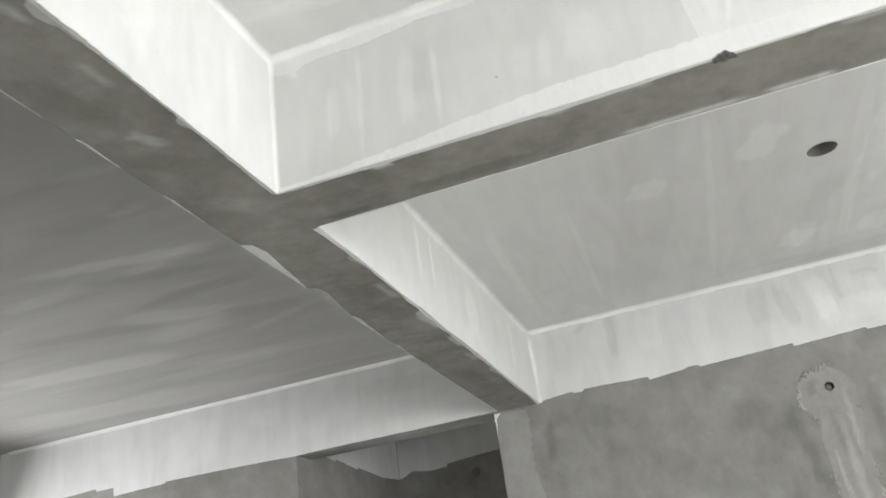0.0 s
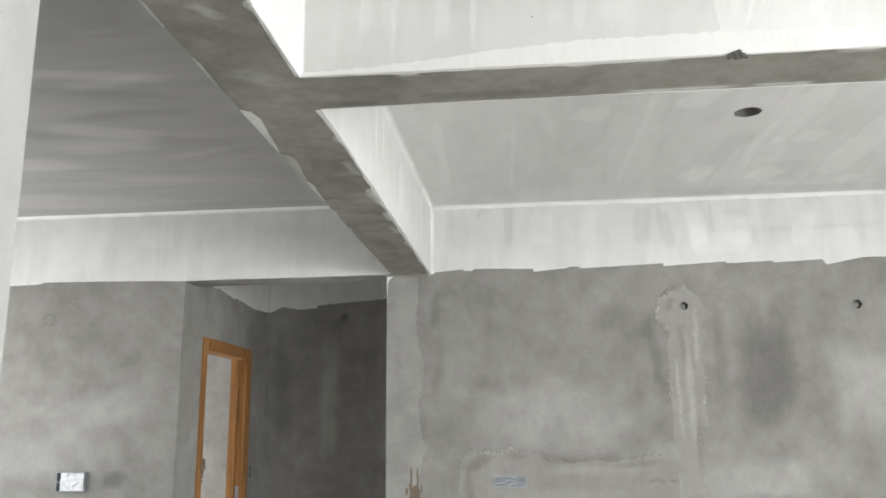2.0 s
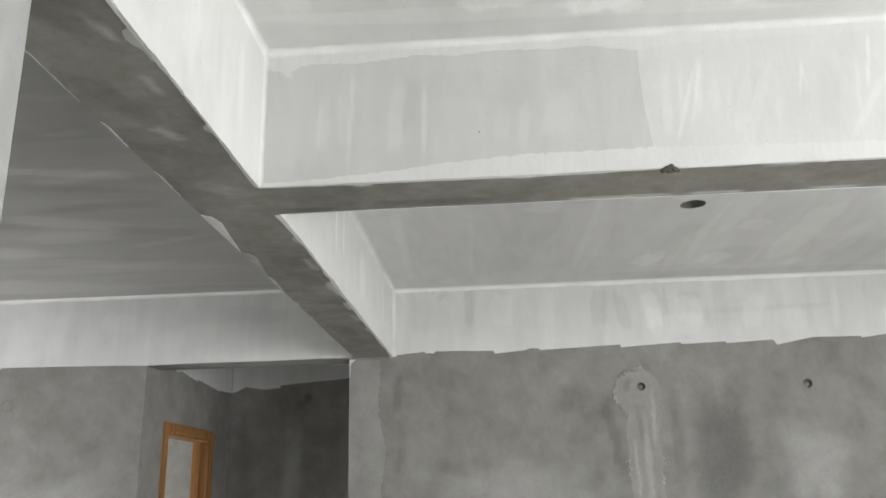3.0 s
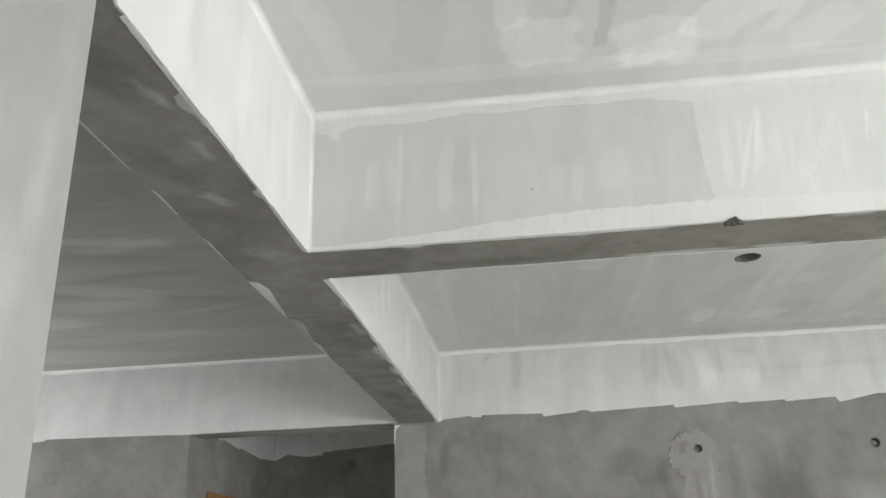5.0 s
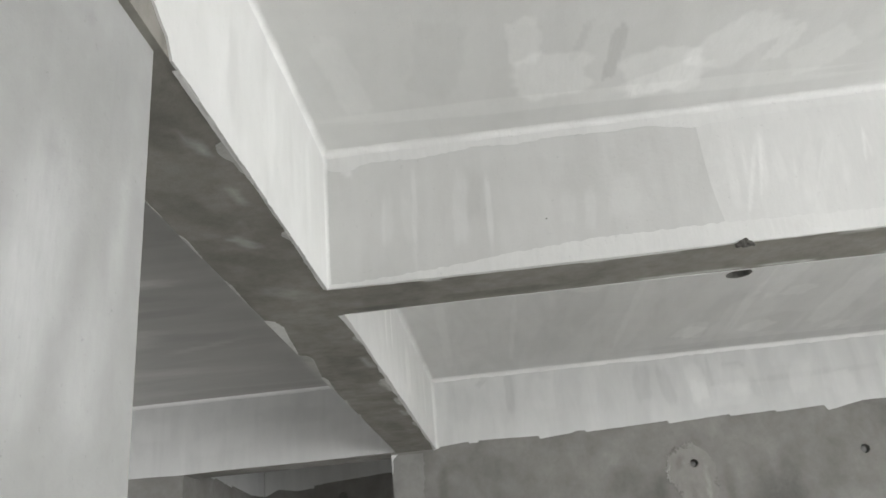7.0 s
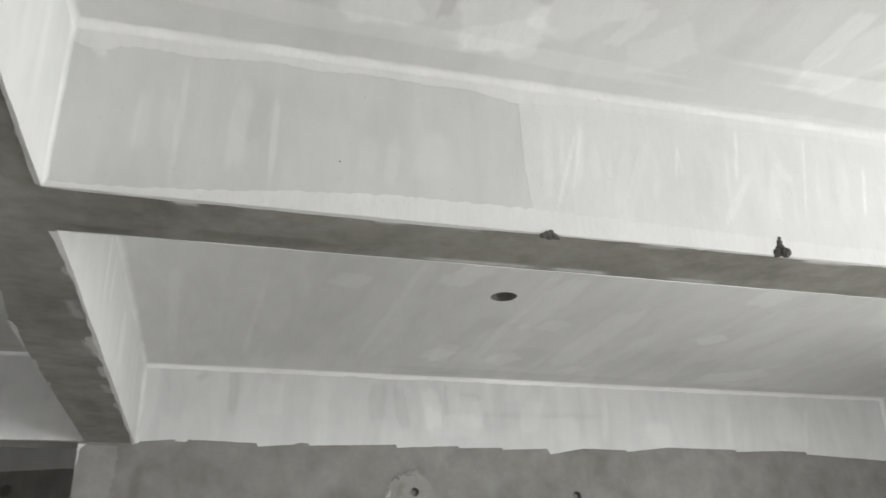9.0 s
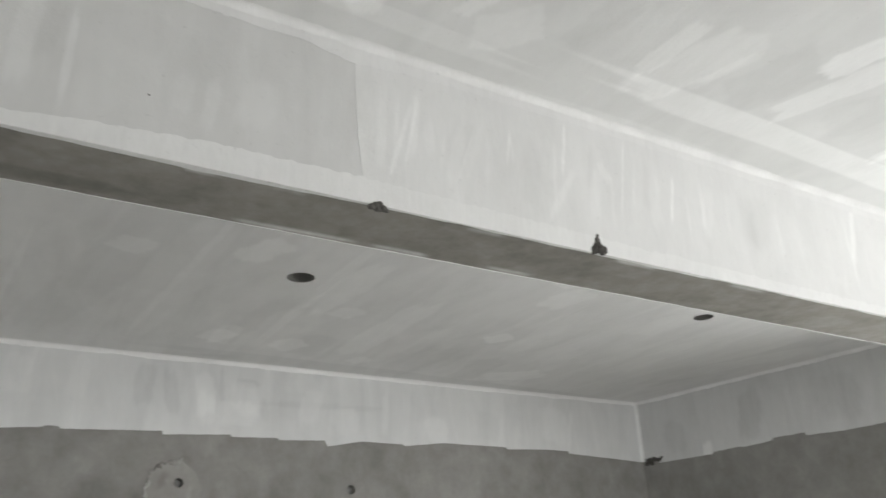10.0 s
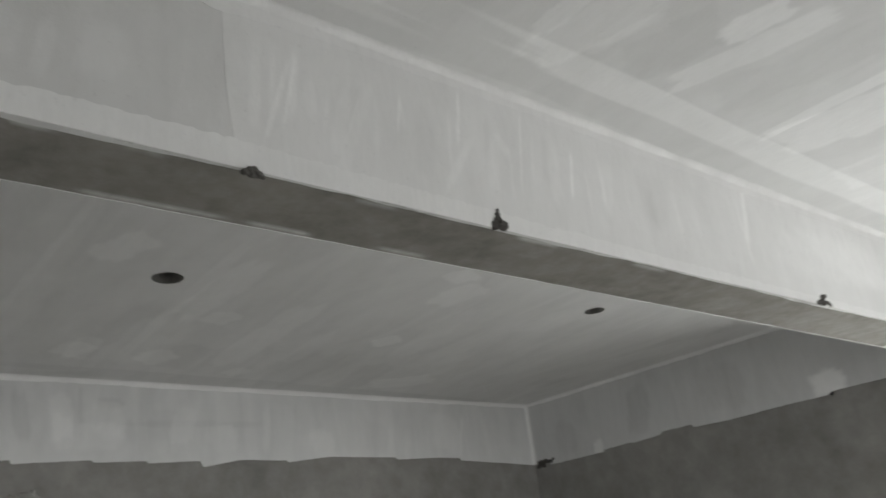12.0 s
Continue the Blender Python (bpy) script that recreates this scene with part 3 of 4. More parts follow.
MARKS_PIER = [
    (46, 0.25, 0.6, [
        (0.40, 1.98, 0.5, 0.16, 76, 0.55), (0.36, 1.55, 0.28, 0.16, 80, 0.45), (0.54, 2.3, 0.16, 0.12, 80, -0.16), (0.15, 2.15, 0.4, 0.2, 60, 0.4), (0.46, 2.345, 0.04, 0.04, 0, -0.2), (0.41, 2.12, 0.05, 0.06, 30, -0.22), (0.52, 1.9, 0.25, 0.14, 70, 0.35), (0.58, 2.08, 0.3, 0.06, 84, 0.3), (0.3, 2.3, 0.2, 0.2, 40, -0.14)]),
]

MARKS_CHASE = [(48, 0.4, 0.6, [(1.7, 0.81, 0.7, 0.05, 0, 0.35), (2.0, 0.86, 0.4, 0.03, 2, 0.4), (1.95, 0.78, 0.3, 0.04, -6, -0.3), (1.4, 0.84, 0.4, 0.05, 0, -0.25), (2.2, 0.72, 0.12, 0.05, 20, -0.3), (1.65, 0.745, 0.5, 0.02, -2, 0.5)])]
MARKS_CHASE_LOW = [(50, 0.4, 0.6, [(-0.42, 1.30, 0.22, 0.08, 30, -0.35), (-0.20, 1.345, 0.16, 0.06, 0, -0.3), (0.02, 1.32, 0.2, 0.05, -12, -0.3), (-0.47, 1.15, 0.26, 0.08, 90, -0.3), (0.48, 1.29, 0.3, 0.05, 4, -0.28), (0.25, 1.26, 0.7, 0.06, 0, 0.2), (0.1, 1.1, 0.9, 0.12, 2, 0.2), (0.62, 1.2, 0.3, 0.02, -3, -0.35)])]


# ---- structure ----
ground = bmesh.new()
box(ground, -900, 900, -900, 900, -9.3, -9.0)
whole("ground", ground, M_GROUND, "dry open ground far below the flat", "ground", "structure")

floor = whole("floor", box(bmesh.new(), -4.8, 5.4, -2.8, 6.54, -0.15, 0.0), M_FLOOR, "bare grey cement floor", "floor", "structure")

wall_north = slab("wall_north", NORTH, -4.6, 4.32, 0, 2.9, 0.2, 0.025, MARKS_NORTH, M_CEMENT, "grey cement-rendered wall with an open doorway", "wall")
carve(wall_north, box(bmesh.new(), -2.245, -0.96, 4.4, 5.1, -0.5, 2.42))

south = [(-4.6, -2.6), (5.2, -2.6), (5.2, -2.8), (-4.6, -2.8)]
wall_south = whole("wall_south", prism(bmesh.new(), south, 0, 2.9), M_CEMENT, "grey cement wall with a window opening", "wall", "structure")
carve(wall_south, box(bmesh.new(), 2.2, 4.4, -3, -2.4, 0.5, 2.36))
wall_west = whole("wall_west", box(bmesh.new(), -4.8, -4.6, -2.8, 4.86, 0, 2.9), M_CEMENT, "grey cement-rendered side wall", "wall", "structure")
# Unseen opening added for the left room's fill lamp.
carve(wall_west, box(bmesh.new(), -5, -4.4, 2.85, 4.35, 0.9, 2.3))

wall_east = slab("wall_east", EAST, -0.2, 7.4, 0, 2.9, 0.35, 0.025, MARKS_EAST, M_CEMENT, "dark grey cement wall with a window and a balcony opening", "wall")
WIN_U0, WIN_U1, WIN_V0, WIN_V1 = 2.42, 3.95, 0.9, 2.11
carve(wall_east, face_box(bmesh.new(), EAST, WIN_U0, WIN_U1, WIN_V0, WIN_V1, -0.5, 0.3), M_REVEAL)
carve(wall_east, face_box(bmesh.new(), EAST, 4.6, 6.9, -0.2, 2.36, -0.5, 0.3), M_REVEAL)

slab("wall_pier", PIER_SIDE, -2.6, 0.646, 0, 2.421, 0.21, 0.02, MARKS_PIER, M_WALL_SMOOTH, "pale smoothed partition wall ending under the beam", "wall")

hall_back = slab("wall_hall_back", HALL_BACK, -4.6, 0.4, 0, 2.9, 0.2, 0.04, MARKS_HALL, M_CEMENT, "dark cement wall at the back of the hall", "wall")
hall_side = whole("wall_hall_side", box(bmesh.new(), -2.355, -2.245, 4.86, 6.34, 0, 2.9), M_CEMENT,
                  "cement wall of the hall with a framed doorway", "wall", "structure")
carve(hall_side, box(bmesh.new(), -2.6, -2.1, 5.03, 5.89, -0.5, 2.065))
hall_end = whole("wall_hall_end", box(bmesh.new(), 0.2, 0.4, 4.86, 6.34, 0, 2.9), M_CEMENT, "cement wall closing the hall, with an added opening for fill light", "wall", "structure")
# Invented opening, cut only to let the hall's fill lamp in.
carve(hall_end, box(bmesh.new(), 0.0, 0.5, 5.15, 6.05, 0.9, 2.1))
room_west = whole("wall_back_room", box(bmesh.new(), -4.8, -4.6, 4.86, 6.54, 0, 2.9), M_CEMENT, "cement wall of the back room with a window opening", "wall", "structure")
carve(room_west, box(bmesh.new(), -5, -4.4, 5.1, 6.1, 0.9, 2.1))

ceiling_far = slab("ceiling_far", CEILING, -0.80, 4.5, 1.86, 4.76, 0.135, 0.05, MARKS_FAR_CEILING, M_SKIM_FAR, "skim-coated grey-white ceiling bay with bored holes", "ceiling",
                   (-0.70, 4.0, 0.010), (1.98, 4.66, 0.010))
bores = bmesh.new()
rod(bores, CEILING, 0.885, 3.281, 0.058, -0.10, 0.05, ragged=0.05)
rod(bores, CEILING, 2.93, 2.955, 0.050, -0.10, 0.05, ragged=0.05)
carve(ceiling_far, bores, M_HOLE)
ceiling_near = slab("ceiling_near", CEILING, -0.80, 5.2, -2.7, 1.86, 0.135, 0.06, MARKS_NEAR_CEILING, M_SKIM_NEAR, "white skim-coated ceiling with trowel patches", "ceiling",
                    (-0.70, 4.3, 0.007), (0.7, 1.76, 0.006))
ceiling_left = slab("ceiling_left", CEILING_LEFT, -4.7, -0.80, -2.7, 4.76, 0.128, 0.03, MARKS_LEFT_CEILING, M_CEMENT_CEIL, "dull grey brushed cement ceiling", "ceiling")
whole("ceiling_hall", box(bmesh.new(), -4.7, 0.3, 4.76, 6.44, 2.872, 3.0), M_CEMENT_CEIL, "grey cement ceiling of the hall", "ceiling", "structure")


def uneven_beam(x0, x1, y0, y1, z0, z1, along, groups, name, label):
    """A cast beam whose lower arrises wander by a few millimetres; its underside carries smudges."""
    n, m = 420, 14
    bm = bmesh.new()
    layer = bm.verts.layers.float.new("fresh")
    rings = []
    for i in range(n + 1):
        k = i / n
        w = [0.003 * noise.noise((k * 11, s, 0.5)) + 0.0015 * noise.noise((k * 45, s, 7.5)) for s in (1.3, 4.7)]
        if along == "y":
            y, a, c = y0 + (y1 - y0) * k, x0 + w[0], x1 - abs(w[1])
            ps = [(a + (c - a) * j / m, y, z0) for j in range(m + 1)] + [(x1, y, z0 + 0.002), (x1, y, z1), (x0, y, z1), (x0, y, z0 + 0.002)]
        else:
            x, a, c = x0 + (x1 - x0) * k, y0 + abs(w[0]), y1 + w[1]
            ps = [(x, a + (c - a) * j / m, z0) for j in range(m + 1)] + [(x, y1, z0 + 0.002), (x, y1, z1), (x, y0, z1), (x, y0, z0 + 0.002)]
        rings.append([bm.verts.new(p) for p in ps])
    flat = [v for ring in rings for v in ring[:m + 1]]
    values = marked(np.array([v.co.x for v in flat]), np.array([v.co.y for v in flat]), groups)
    for v, value in zip(flat, values):
        v[layer] = value
    for a, c in zip(rings, rings[1:]):
        for i in range(m + 5):
            bm.faces.new((a[i - 1], a[i], c[i], c[i - 1]))
    bm.faces.new(rings[0]), bm.faces.new(rings[-1])
    return whole(name, bm, M_CEMENT_BEAM, label, "beam", "structure")


beam_long = uneven_beam(-0.925, -0.69, -2.6, 4.66, 2.42, 2.9, "y", MARKS_LONG_UNDER, "beam_long", "grey cement ceiling beam with a white skimmed side")
beam_cross = uneven_beam(-0.69, 4.5, 1.752, 1.978, 2.42, 2.9, "x", MARKS_CROSS_UNDER, "beam_cross", "grey cement cross beam with a white skimmed face")

# ---- skim coats with their ragged edges ----
rng = random.Random(5)
north_low = [(-0.70, 2.412), (-0.66, 2.43), (-0.49, 2.446), (-0.485, 2.434), (-0.43, 2.434), (-0.425, 2.446), (-0.07, 2.437), (-0.06, 2.418), (0.14, 2.435),
             (0.145, 2.442), (0.21, 2.442), (0.215, 2.430), (0.70, 2.447), (0.705, 2.430), (1.06, 2.448), (1.07, 2.436), (1.33, 2.444), (1.335, 2.432),
             (1.61, 2.445), (1.63, 2.412), (1.84, 2.452), (2.12, 2.448), (2.13, 2.438), (2.40, 2.47), (2.88, 2.468), (2.89, 2.455), (3.22, 2.468),
             (3.40, 2.466), (3.41, 2.450), (3.82, 2.432), (4.03, 2.420), (4.10, 2.418)]
part("skim_coat", coat(bmesh.new(), NORTH, ragged_edge(north_low, rng, 0.0015), [(-0.70, 2.85), (4.10, 2.85)], 0.004, groups=MARKS_NORTH_SKIM, rows=24, step=0.015), M_SKIM_WALL, wall_north, "white skim coat with a ragged lower edge")
left_low = [(-4.58, 2.47), (-3.99, 2.475), (-3.74, 2.487), (-3.735, 2.468), (-3.60, 2.470), (-3.595, 2.415), (-3.2, 2.425), (-3.195, 2.437), (-2.62, 2.43), (-2.245, 2.42),
            (-2.0, 2.424), (-1.5, 2.423), (-0.93, 2.427)]
part("skim_coat", coat(bmesh.new(), NORTH, ragged_edge(left_low, rng, 0.0015), [(-4.58, 2.88), (-0.93, 2.88)], 0.004, groups=MARKS_DOORWAY_SKIM, rows=20, step=0.02), M_SKIM_WALL, wall_north, "white skim coat over the doorway")
east_low = [(-0.01, 2.44), (0.03, 2.44), (0.04, 2.415), (0.13, 2.425), (0.14, 2.395), (0.58, 2.392), (0.585, 2.405), (0.80, 2.41), (0.81, 2.40), (1.02, 2.412),
            (1.03, 2.425), (1.24, 2.425), (1.25, 2.405), (1.48, 2.395), (1.84, 2.40), (2.07, 2.395), (2.1, 2.41), (2.45, 2.41), (2.68, 2.42)]
part("skim_coat", coat(bmesh.new(), EAST, ragged_edge(east_low, rng, 0.002), [(-0.01, 2.85), (2.68, 2.85)], 0.004, -0.18, groups=MARKS_EAST_SKIM, rows=24, step=0.015), M_SKIM_WALL, wall_east, "thin grey-white skim coat with a ragged edge")
part("skim_coat", coat(bmesh.new(), EAST, ragged_edge(trowel_marks(2.92, 7.2, 2.425, rng), rng), [(2.92, 2.85), (7.2, 2.85)], 0.004), M_SKIM_WALL, wall_east, "thin grey-white skim coat with a ragged edge")

side_low = [(-2.55, 2.62), (0.1, 2.55), (0.42, 2.51), (0.58, 2.482), (0.62, 2.462), (0.65, 2.448), (0.672, 2.419)]
side_low += trowel_marks(0.70, 1.748, 2.419, rng, (0.08, 0.25), 0.004)
part("skim_coat", coat(bmesh.new(), LONG_SIDE, ragged_edge(side_low, rng, 0.0015), [(-2.55, 2.85), (1.748, 2.85)], 0.004, 0.04, groups=MARKS_LONG_SKIM, rows=24), M_SKIM_BEAM, beam_long, "bright white skim coat")
part("skim_coat", coat(bmesh.new(), LONG_SIDE, ragged_edge(trowel_marks(1.98, 4.658, 2.419, rng, (0.1, 0.3), 0.006), rng, 0.0015), [(1.98, 2.85), (4.658, 2.85)], 0.004, 0.35, groups=MARKS_LONG_SKIM, rows=24), M_SKIM_BEAM, beam_long, "bright white skim coat")

part("skim_coat", coat(bmesh.new(), CROSS_SIDE, ragged_edge(trowel_marks(-0.688, 4.47, 2.419, rng, (0.1, 0.35), 0.004), rng, 0.0015), [(-0.688, 2.85), (4.47, 2.85)], 0.002, groups=MARKS_CROSS_SKIM, rows=36, step=0.006), M_SKIM_BEAM, beam_cross, "white skim coat on the beam's face")
strip_top = [(-0.688, 2.43), (-0.59, 2.433), (-0.40, 2.442), (-0.14, 2.468), (0.08, 2.480), (0.40, 2.482), (0.75, 2.474), (1.3, 2.462), (1.9, 2.455), (2.6, 2.45), (4.0, 2.445)]
part("skim_strip", coat(bmesh.new(), CROSS_SIDE, [(-0.688, 2.4195), (4.0, 2.4195)], ragged_edge(strip_top, rng, 0.003), 0.0030, 0.46, 0.0015), M_SKIM_BEAM, beam_cross, "newer white coat along the beam's lower edge")
panel = bmesh.new()
coat(panel, CROSS_SIDE, ragged_edge([(0.392, 2.70), (0.396, 2.60), (0.404, 2.53), (0.412, 2.475), (0.7, 2.47), (1.6, 2.455), (4.4, 2.44)], rng, 0.001),
     [(0.392, 2.83), (4.4, 2.83)], 0.0026, 0.30, 0.0015, MARKS_CROSS_SKIM, 30, 0.006)
part("skim_panel", panel, M_SKIM_BEAM, beam_cross, "second white coat with a sharp trowel edge")
top_low = [(-0.688, 2.79), (-0.62, 2.775), (-0.55, 2.80), (-0.40, 2.792), (-0.24, 2.808), (-0.1, 2.80), (0.0, 2.81), (0.15, 2.80), (0.25, 2.806), (0.39, 2.782), (0.6, 2.80), (1.2, 2.805), (2.3, 2.80), (4.4, 2.80)]
part("skim_strip", coat(bmesh.new(), CROSS_SIDE, ragged_edge(top_low, rng, 0.003), [(-0.688, 2.846), (4.4, 2.846)], 0.0030, 0.38, 0.0015), M_SKIM_BEAM, beam_cross, "newer white coat along the ceiling joint")

hall_low = [(-2.24, 2.45), (-2.20, 2.46), (-2.13, 2.495), (-1.98, 2.47), (-1.84, 2.478), (-1.835, 2.50), (-1.56, 2.52), (-1.28, 2.54), (-0.9, 2.55), (0.2, 2.53)]
part("skim_coat", coat(bmesh.new(), HALL_BACK, ragged_edge(hall_low, rng, 0.003), [(-2.24, 2.88), (0.2, 2.88)], 0.004), M_SKIM_WALL, hall_back, "white skim coat with a ragged lower edge")
hall_side_low = [(4.87, 2.50), (5.0, 2.47), (5.2, 2.455), (5.21, 2.47), (5.54, 2.44), (5.55, 2.455), (6.0, 2.43), (6.33, 2.45)]
part("skim_coat", coat(bmesh.new(), HALL_SIDE, ragged_edge(hall_side_low, rng, 0.003), [(4.87, 2.88), (6.33, 2.88)], 0.004), M_SKIM_WALL, hall_side, "white skim coat with a ragged lower edge")


def fillet(name, parent, start, end, a, c, size, material, fresh=0.6):
    """The thick bead of filler pressed into an inner corner; a and c point out of the corner."""
    bm = bmesh.new()
    layer = bm.verts.layers.float.new("fresh")
    p, q, a, c = Vector(start), Vector(end), Vector(a), Vector(c)
    n = max(6, int((q - p).length / 0.012))
    rows = []
    for i in range(n + 1):
        o = p.lerp(q, i / n)
        s = size * (1 + 0.25 * noise.noise(o * 5) + 0.15 * noise.noise(o * 19) + 0.2 * noise.noise(o * 47))
        row = []
        for k in range(10):
            t = k / 9
            away = (1 - math.sin(t * math.pi / 2)) ** 1.0
            other = (1 - math.cos(t * math.pi / 2)) ** 1.0
            row.append(o + a * s * away + c * s * other)
        row += [row[0], o - a * 0.004 - c * 0.004, row[9]]
        vs = [bm.verts.new(v) for v in row]
        for v in vs:
            v[layer] = fresh + 0.3 * noise.noise(o * 9)
        rows.append(vs)
    for r0, r1 in zip(rows, rows[1:]):
        for i in (*range(9), 10, 11):
            bm.faces.new((r0[i], r0[i + 1], r1[i + 1], r1[i]))
    return part(name, bm, material, parent, smooth=True)


fillet("corner_bead", wall_north, (-0.686, 4.656, 2.845), (4.09, 4.656, 2.845), (0, -1, 0), (0, 0, -1), 0.022, M_SKIM_WALL, 0.95)
fillet("corner_bead", beam_long, (-0.686, 4.656, 2.42), (-0.686, 4.656, 2.84), (1, 0, 0), (0, -1, 0), 0.020, M_SKIM_BEAM)
fillet("corner_bead", beam_long, (-0.686, 1.98, 2.845), (-0.686, 4.656, 2.845), (1, 0, 0), (0, 0, -1), 0.020, M_SKIM_BEAM)
fillet("corner_bead", beam_long, (-0.686, -2.5, 2.845), (-0.686, 1.748, 2.845), (1, 0, 0), (0, 0, -1), 0.016, M_SKIM_BEAM, 0.4)
fillet("corner_bead", beam_cross, (-0.686, 1.7488, 2.845), (4.44, 1.7488, 2.845), (0, -1, 0), (0, 0, -1), 0.017, M_SKIM_BEAM, 0.55)
fillet("corner_bead", beam_cross, (-0.686, 1.7488, 2.425), (-0.686, 1.7488, 2.84), (1, 0, 0), (0, -1, 0), 0.010, M_SKIM_BEAM, 0.3)
fillet("corner_bead", wall_east, EAST.at(0.004, 2.42, 0.004), EAST.at(0.004, 2.84, 0.004), (0, -1, 0), (-1, 0, 0), 0.020, M_SKIM_WALL, 0.9)
fillet("corner_bead", wall_east, EAST.at(0.01, 2.845, 0.004), EAST.at(2.66, 2.845, 0.004), (-1, 0, 0), (0, 0, -1), 0.020, M_SKIM_WALL)
fillet("corner_bead", wall_north, (-4.5, 4.656, 2.872), (-0.93, 4.656, 2.872), (0, -1, 0), (0, 0, -1), 0.020, M_SKIM_WALL)

# ---- marks of the trowel and damp patches ----
UNDER_LEFT = Face((-0.925, 0, 2.42), Y, X, -Z)
NORTH_UP = Face((0, 4.66, 0), Z, X, -Y)

# coats lapped round the beams' arrises
laps = random.Random(8)
for y0, y1, wide, fresh in ((1.955, 2.34, 0.036, 0.95), (2.36, 2.70, 0.034, 0.35), (2.68, 2.98, 0.016, 0.7), (3.10, 3.28, 0.010, 0.5), (3.42, 3.50, 0.012, 0.6), (1.30, 1.44, 0.006, 0.8), (1.60, 1.78, 0.005, 0.7), (0.80, 1.2, 0.004, 0.5)):
    high = [(y0, 0.001), (y0 + 0.05 * (y1 - y0), 0.7 * wide), (y0 + 0.2 * (y1 - y0), wide), (y0 + 0.5 * (y1 - y0), 0.62 * wide), (y0 + 0.8 * (y1 - y0), 0.3 * wide), (y1, 0.001)]
    part("skim_lap", coat(bmesh.new(), UNDER_LEFT, [(y0, -0.002), (y1, -0.002)], ragged_edge(high, laps, 0.0012), 0.001, fresh, 0.0), M_CEMENT_BEAM, beam_long, "white lap of skim on the beam's edge")
UNDER_RIGHT = Face((-0.69, 0, 2.42), Y, -X, -Z)
UNDER_FRONT = Face((0, 1.752, 2.42), X, Y, -Z)


def long_lap(face, u0, u1, mean, swing, seed, parent):
    """Skim drawn round an arris: a thin tongue of changing width, with breaks where the trowel lifted."""
    n = int((u1 - u0) / 0.008)
    high, lift = [], 0.0
    for i in range(n + 1):
        u = u0 + (u1 - u0) * i / n
        slow, quick = noise.noise((u * 2.3, seed, 0.4)), noise.noise((u * 11, seed, 3.1))
        if noise.noise((math.floor(u * 7 + 0.5 * slow), seed, 8.0)) > 0.28:
            lift = 0.006
        else:
            lift *= 0.8
        high.append((u, max(0.0015, mean + swing * (1.3 * slow + 0.5 * quick) - lift + 0.0012 * noise.noise((u * 60, seed, 5)))))
    part("skim_lap", coat(bmesh.new(), face, [(u0, -0.002), (u1, -0.002)], high, 0.0012, 0.45, 0.0), M_SKIM_BEAM, parent, "ragged white lap of skim round the arris")


long_lap(UNDER_RIGHT, 0.70, 1.745, 0.0065, 0.004, 2.0, beam_long)
long_lap(UNDER_RIGHT, 1.985, 4.64, 0.010, 0.009, 5.0, beam_long)
long_lap(UNDER_FRONT, -0.685, 4.4, 0.0095, 0.009, 7.0, beam_cross)
for y0, y1, wide, fresh in ((0.92, 1.10, 0.026, 0.6), (1.34, 1.44, 0.016, 0.6), (1.52, 1.63, 0.008, 0.7), (2.20, 2.36, 0.022, 0.35), (2.80, 2.98, 0.036, 0.55), (3.16, 3.42, 0.034, 0.5), (3.72, 4.05, 0.026, 0.45), (4.2, 4.4, 0.02, 0.3)):
    high = [(y0, 0.001), (y0 + 0.08 * (y1 - y0), 0.8 * wide), (y0 + 0.25 * (y1 - y0), wide), (y0 + 0.45 * (y1 - y0), 0.55 * wide), (y0 + 0.75 * (y1 - y0), 0.25 * wide), (y1, 0.001)]
    part("skim_lap", coat(bmesh.new(), UNDER_RIGHT, [(y0, -0.002), (y1, -0.002)], ragged_edge(high, laps, 0.003), 0.001, fresh, 0.0), M_CEMENT_BEAM, beam_long, "white lap of skim on the beam's edge")
far_line = Face((0, 1.98, 2.42), X, -Y, -Z)
high = [(-0.66, 0.003)] + [(-0.6 + 0.06 * i, 0.004 + 0.007 * abs(noise.noise((i * 0.37, 2.0, 0)))) for i in range(84)]
part("skim_lap", coat(bmesh.new(), far_line, [(-0.66, 0.0), (4.38, 0.0)], high, 0.0015, 0.35, 0.0), M_SKIM_BEAM, beam_cross, "thin white lap of skim along the far edge")
patch_edge = Face((0, 1.98, 2.42), -Y, X, -Z)
part("skim_patch", coat(bmesh.new(), patch_edge, ragged_edge([(0.0, 3.64), (0.06, 3.70), (0.11, 3.73), (0.15, 3.74), (0.226, 3.84)], laps, 0.004),
     [(0.0, 3.93), (0.226, 3.875)], 0.002, 1.0, 0.0), M_CEMENT_BEAM, beam_cross, "white patch of skim near the window wall")

# the column's own render beside the doorway, and a rust-brown drip
strip = [(0.0, -0.76), (1.21, -0.775), (1.3, -0.74), (1.40, -0.72), (1.5, -0.75), (1.62, -0.77), (1.75, -0.745), (1.86, -0.73), (2.0, -0.765), (2.16, -0.78), (2.3, -0.762), (2.405, -0.765)]
part("column_render", coat(bmesh.new(), NORTH_UP, [(0.0, -0.958), (2.405, -0.958)], ragged_edge(strip, laps, 0.009, 0.02), 0.003, 0.27), M_CEMENT, wall_north, "paler strip of render beside the doorway")
part("skim_lap", coat(bmesh.new(), NORTH_UP, [(2.30, -0.959), (2.41, -0.959)], ragged_edge([(2.30, -0.957), (2.34, -0.951), (2.385, -0.948), (2.40, -0.93), (2.41, -0.92)], laps, 0.002), 0.006, 1.0, 0.0), M_SKIM_WALL, wall_north, "ragged white bit of skim at the doorway's corner")
drips = bmesh.new()
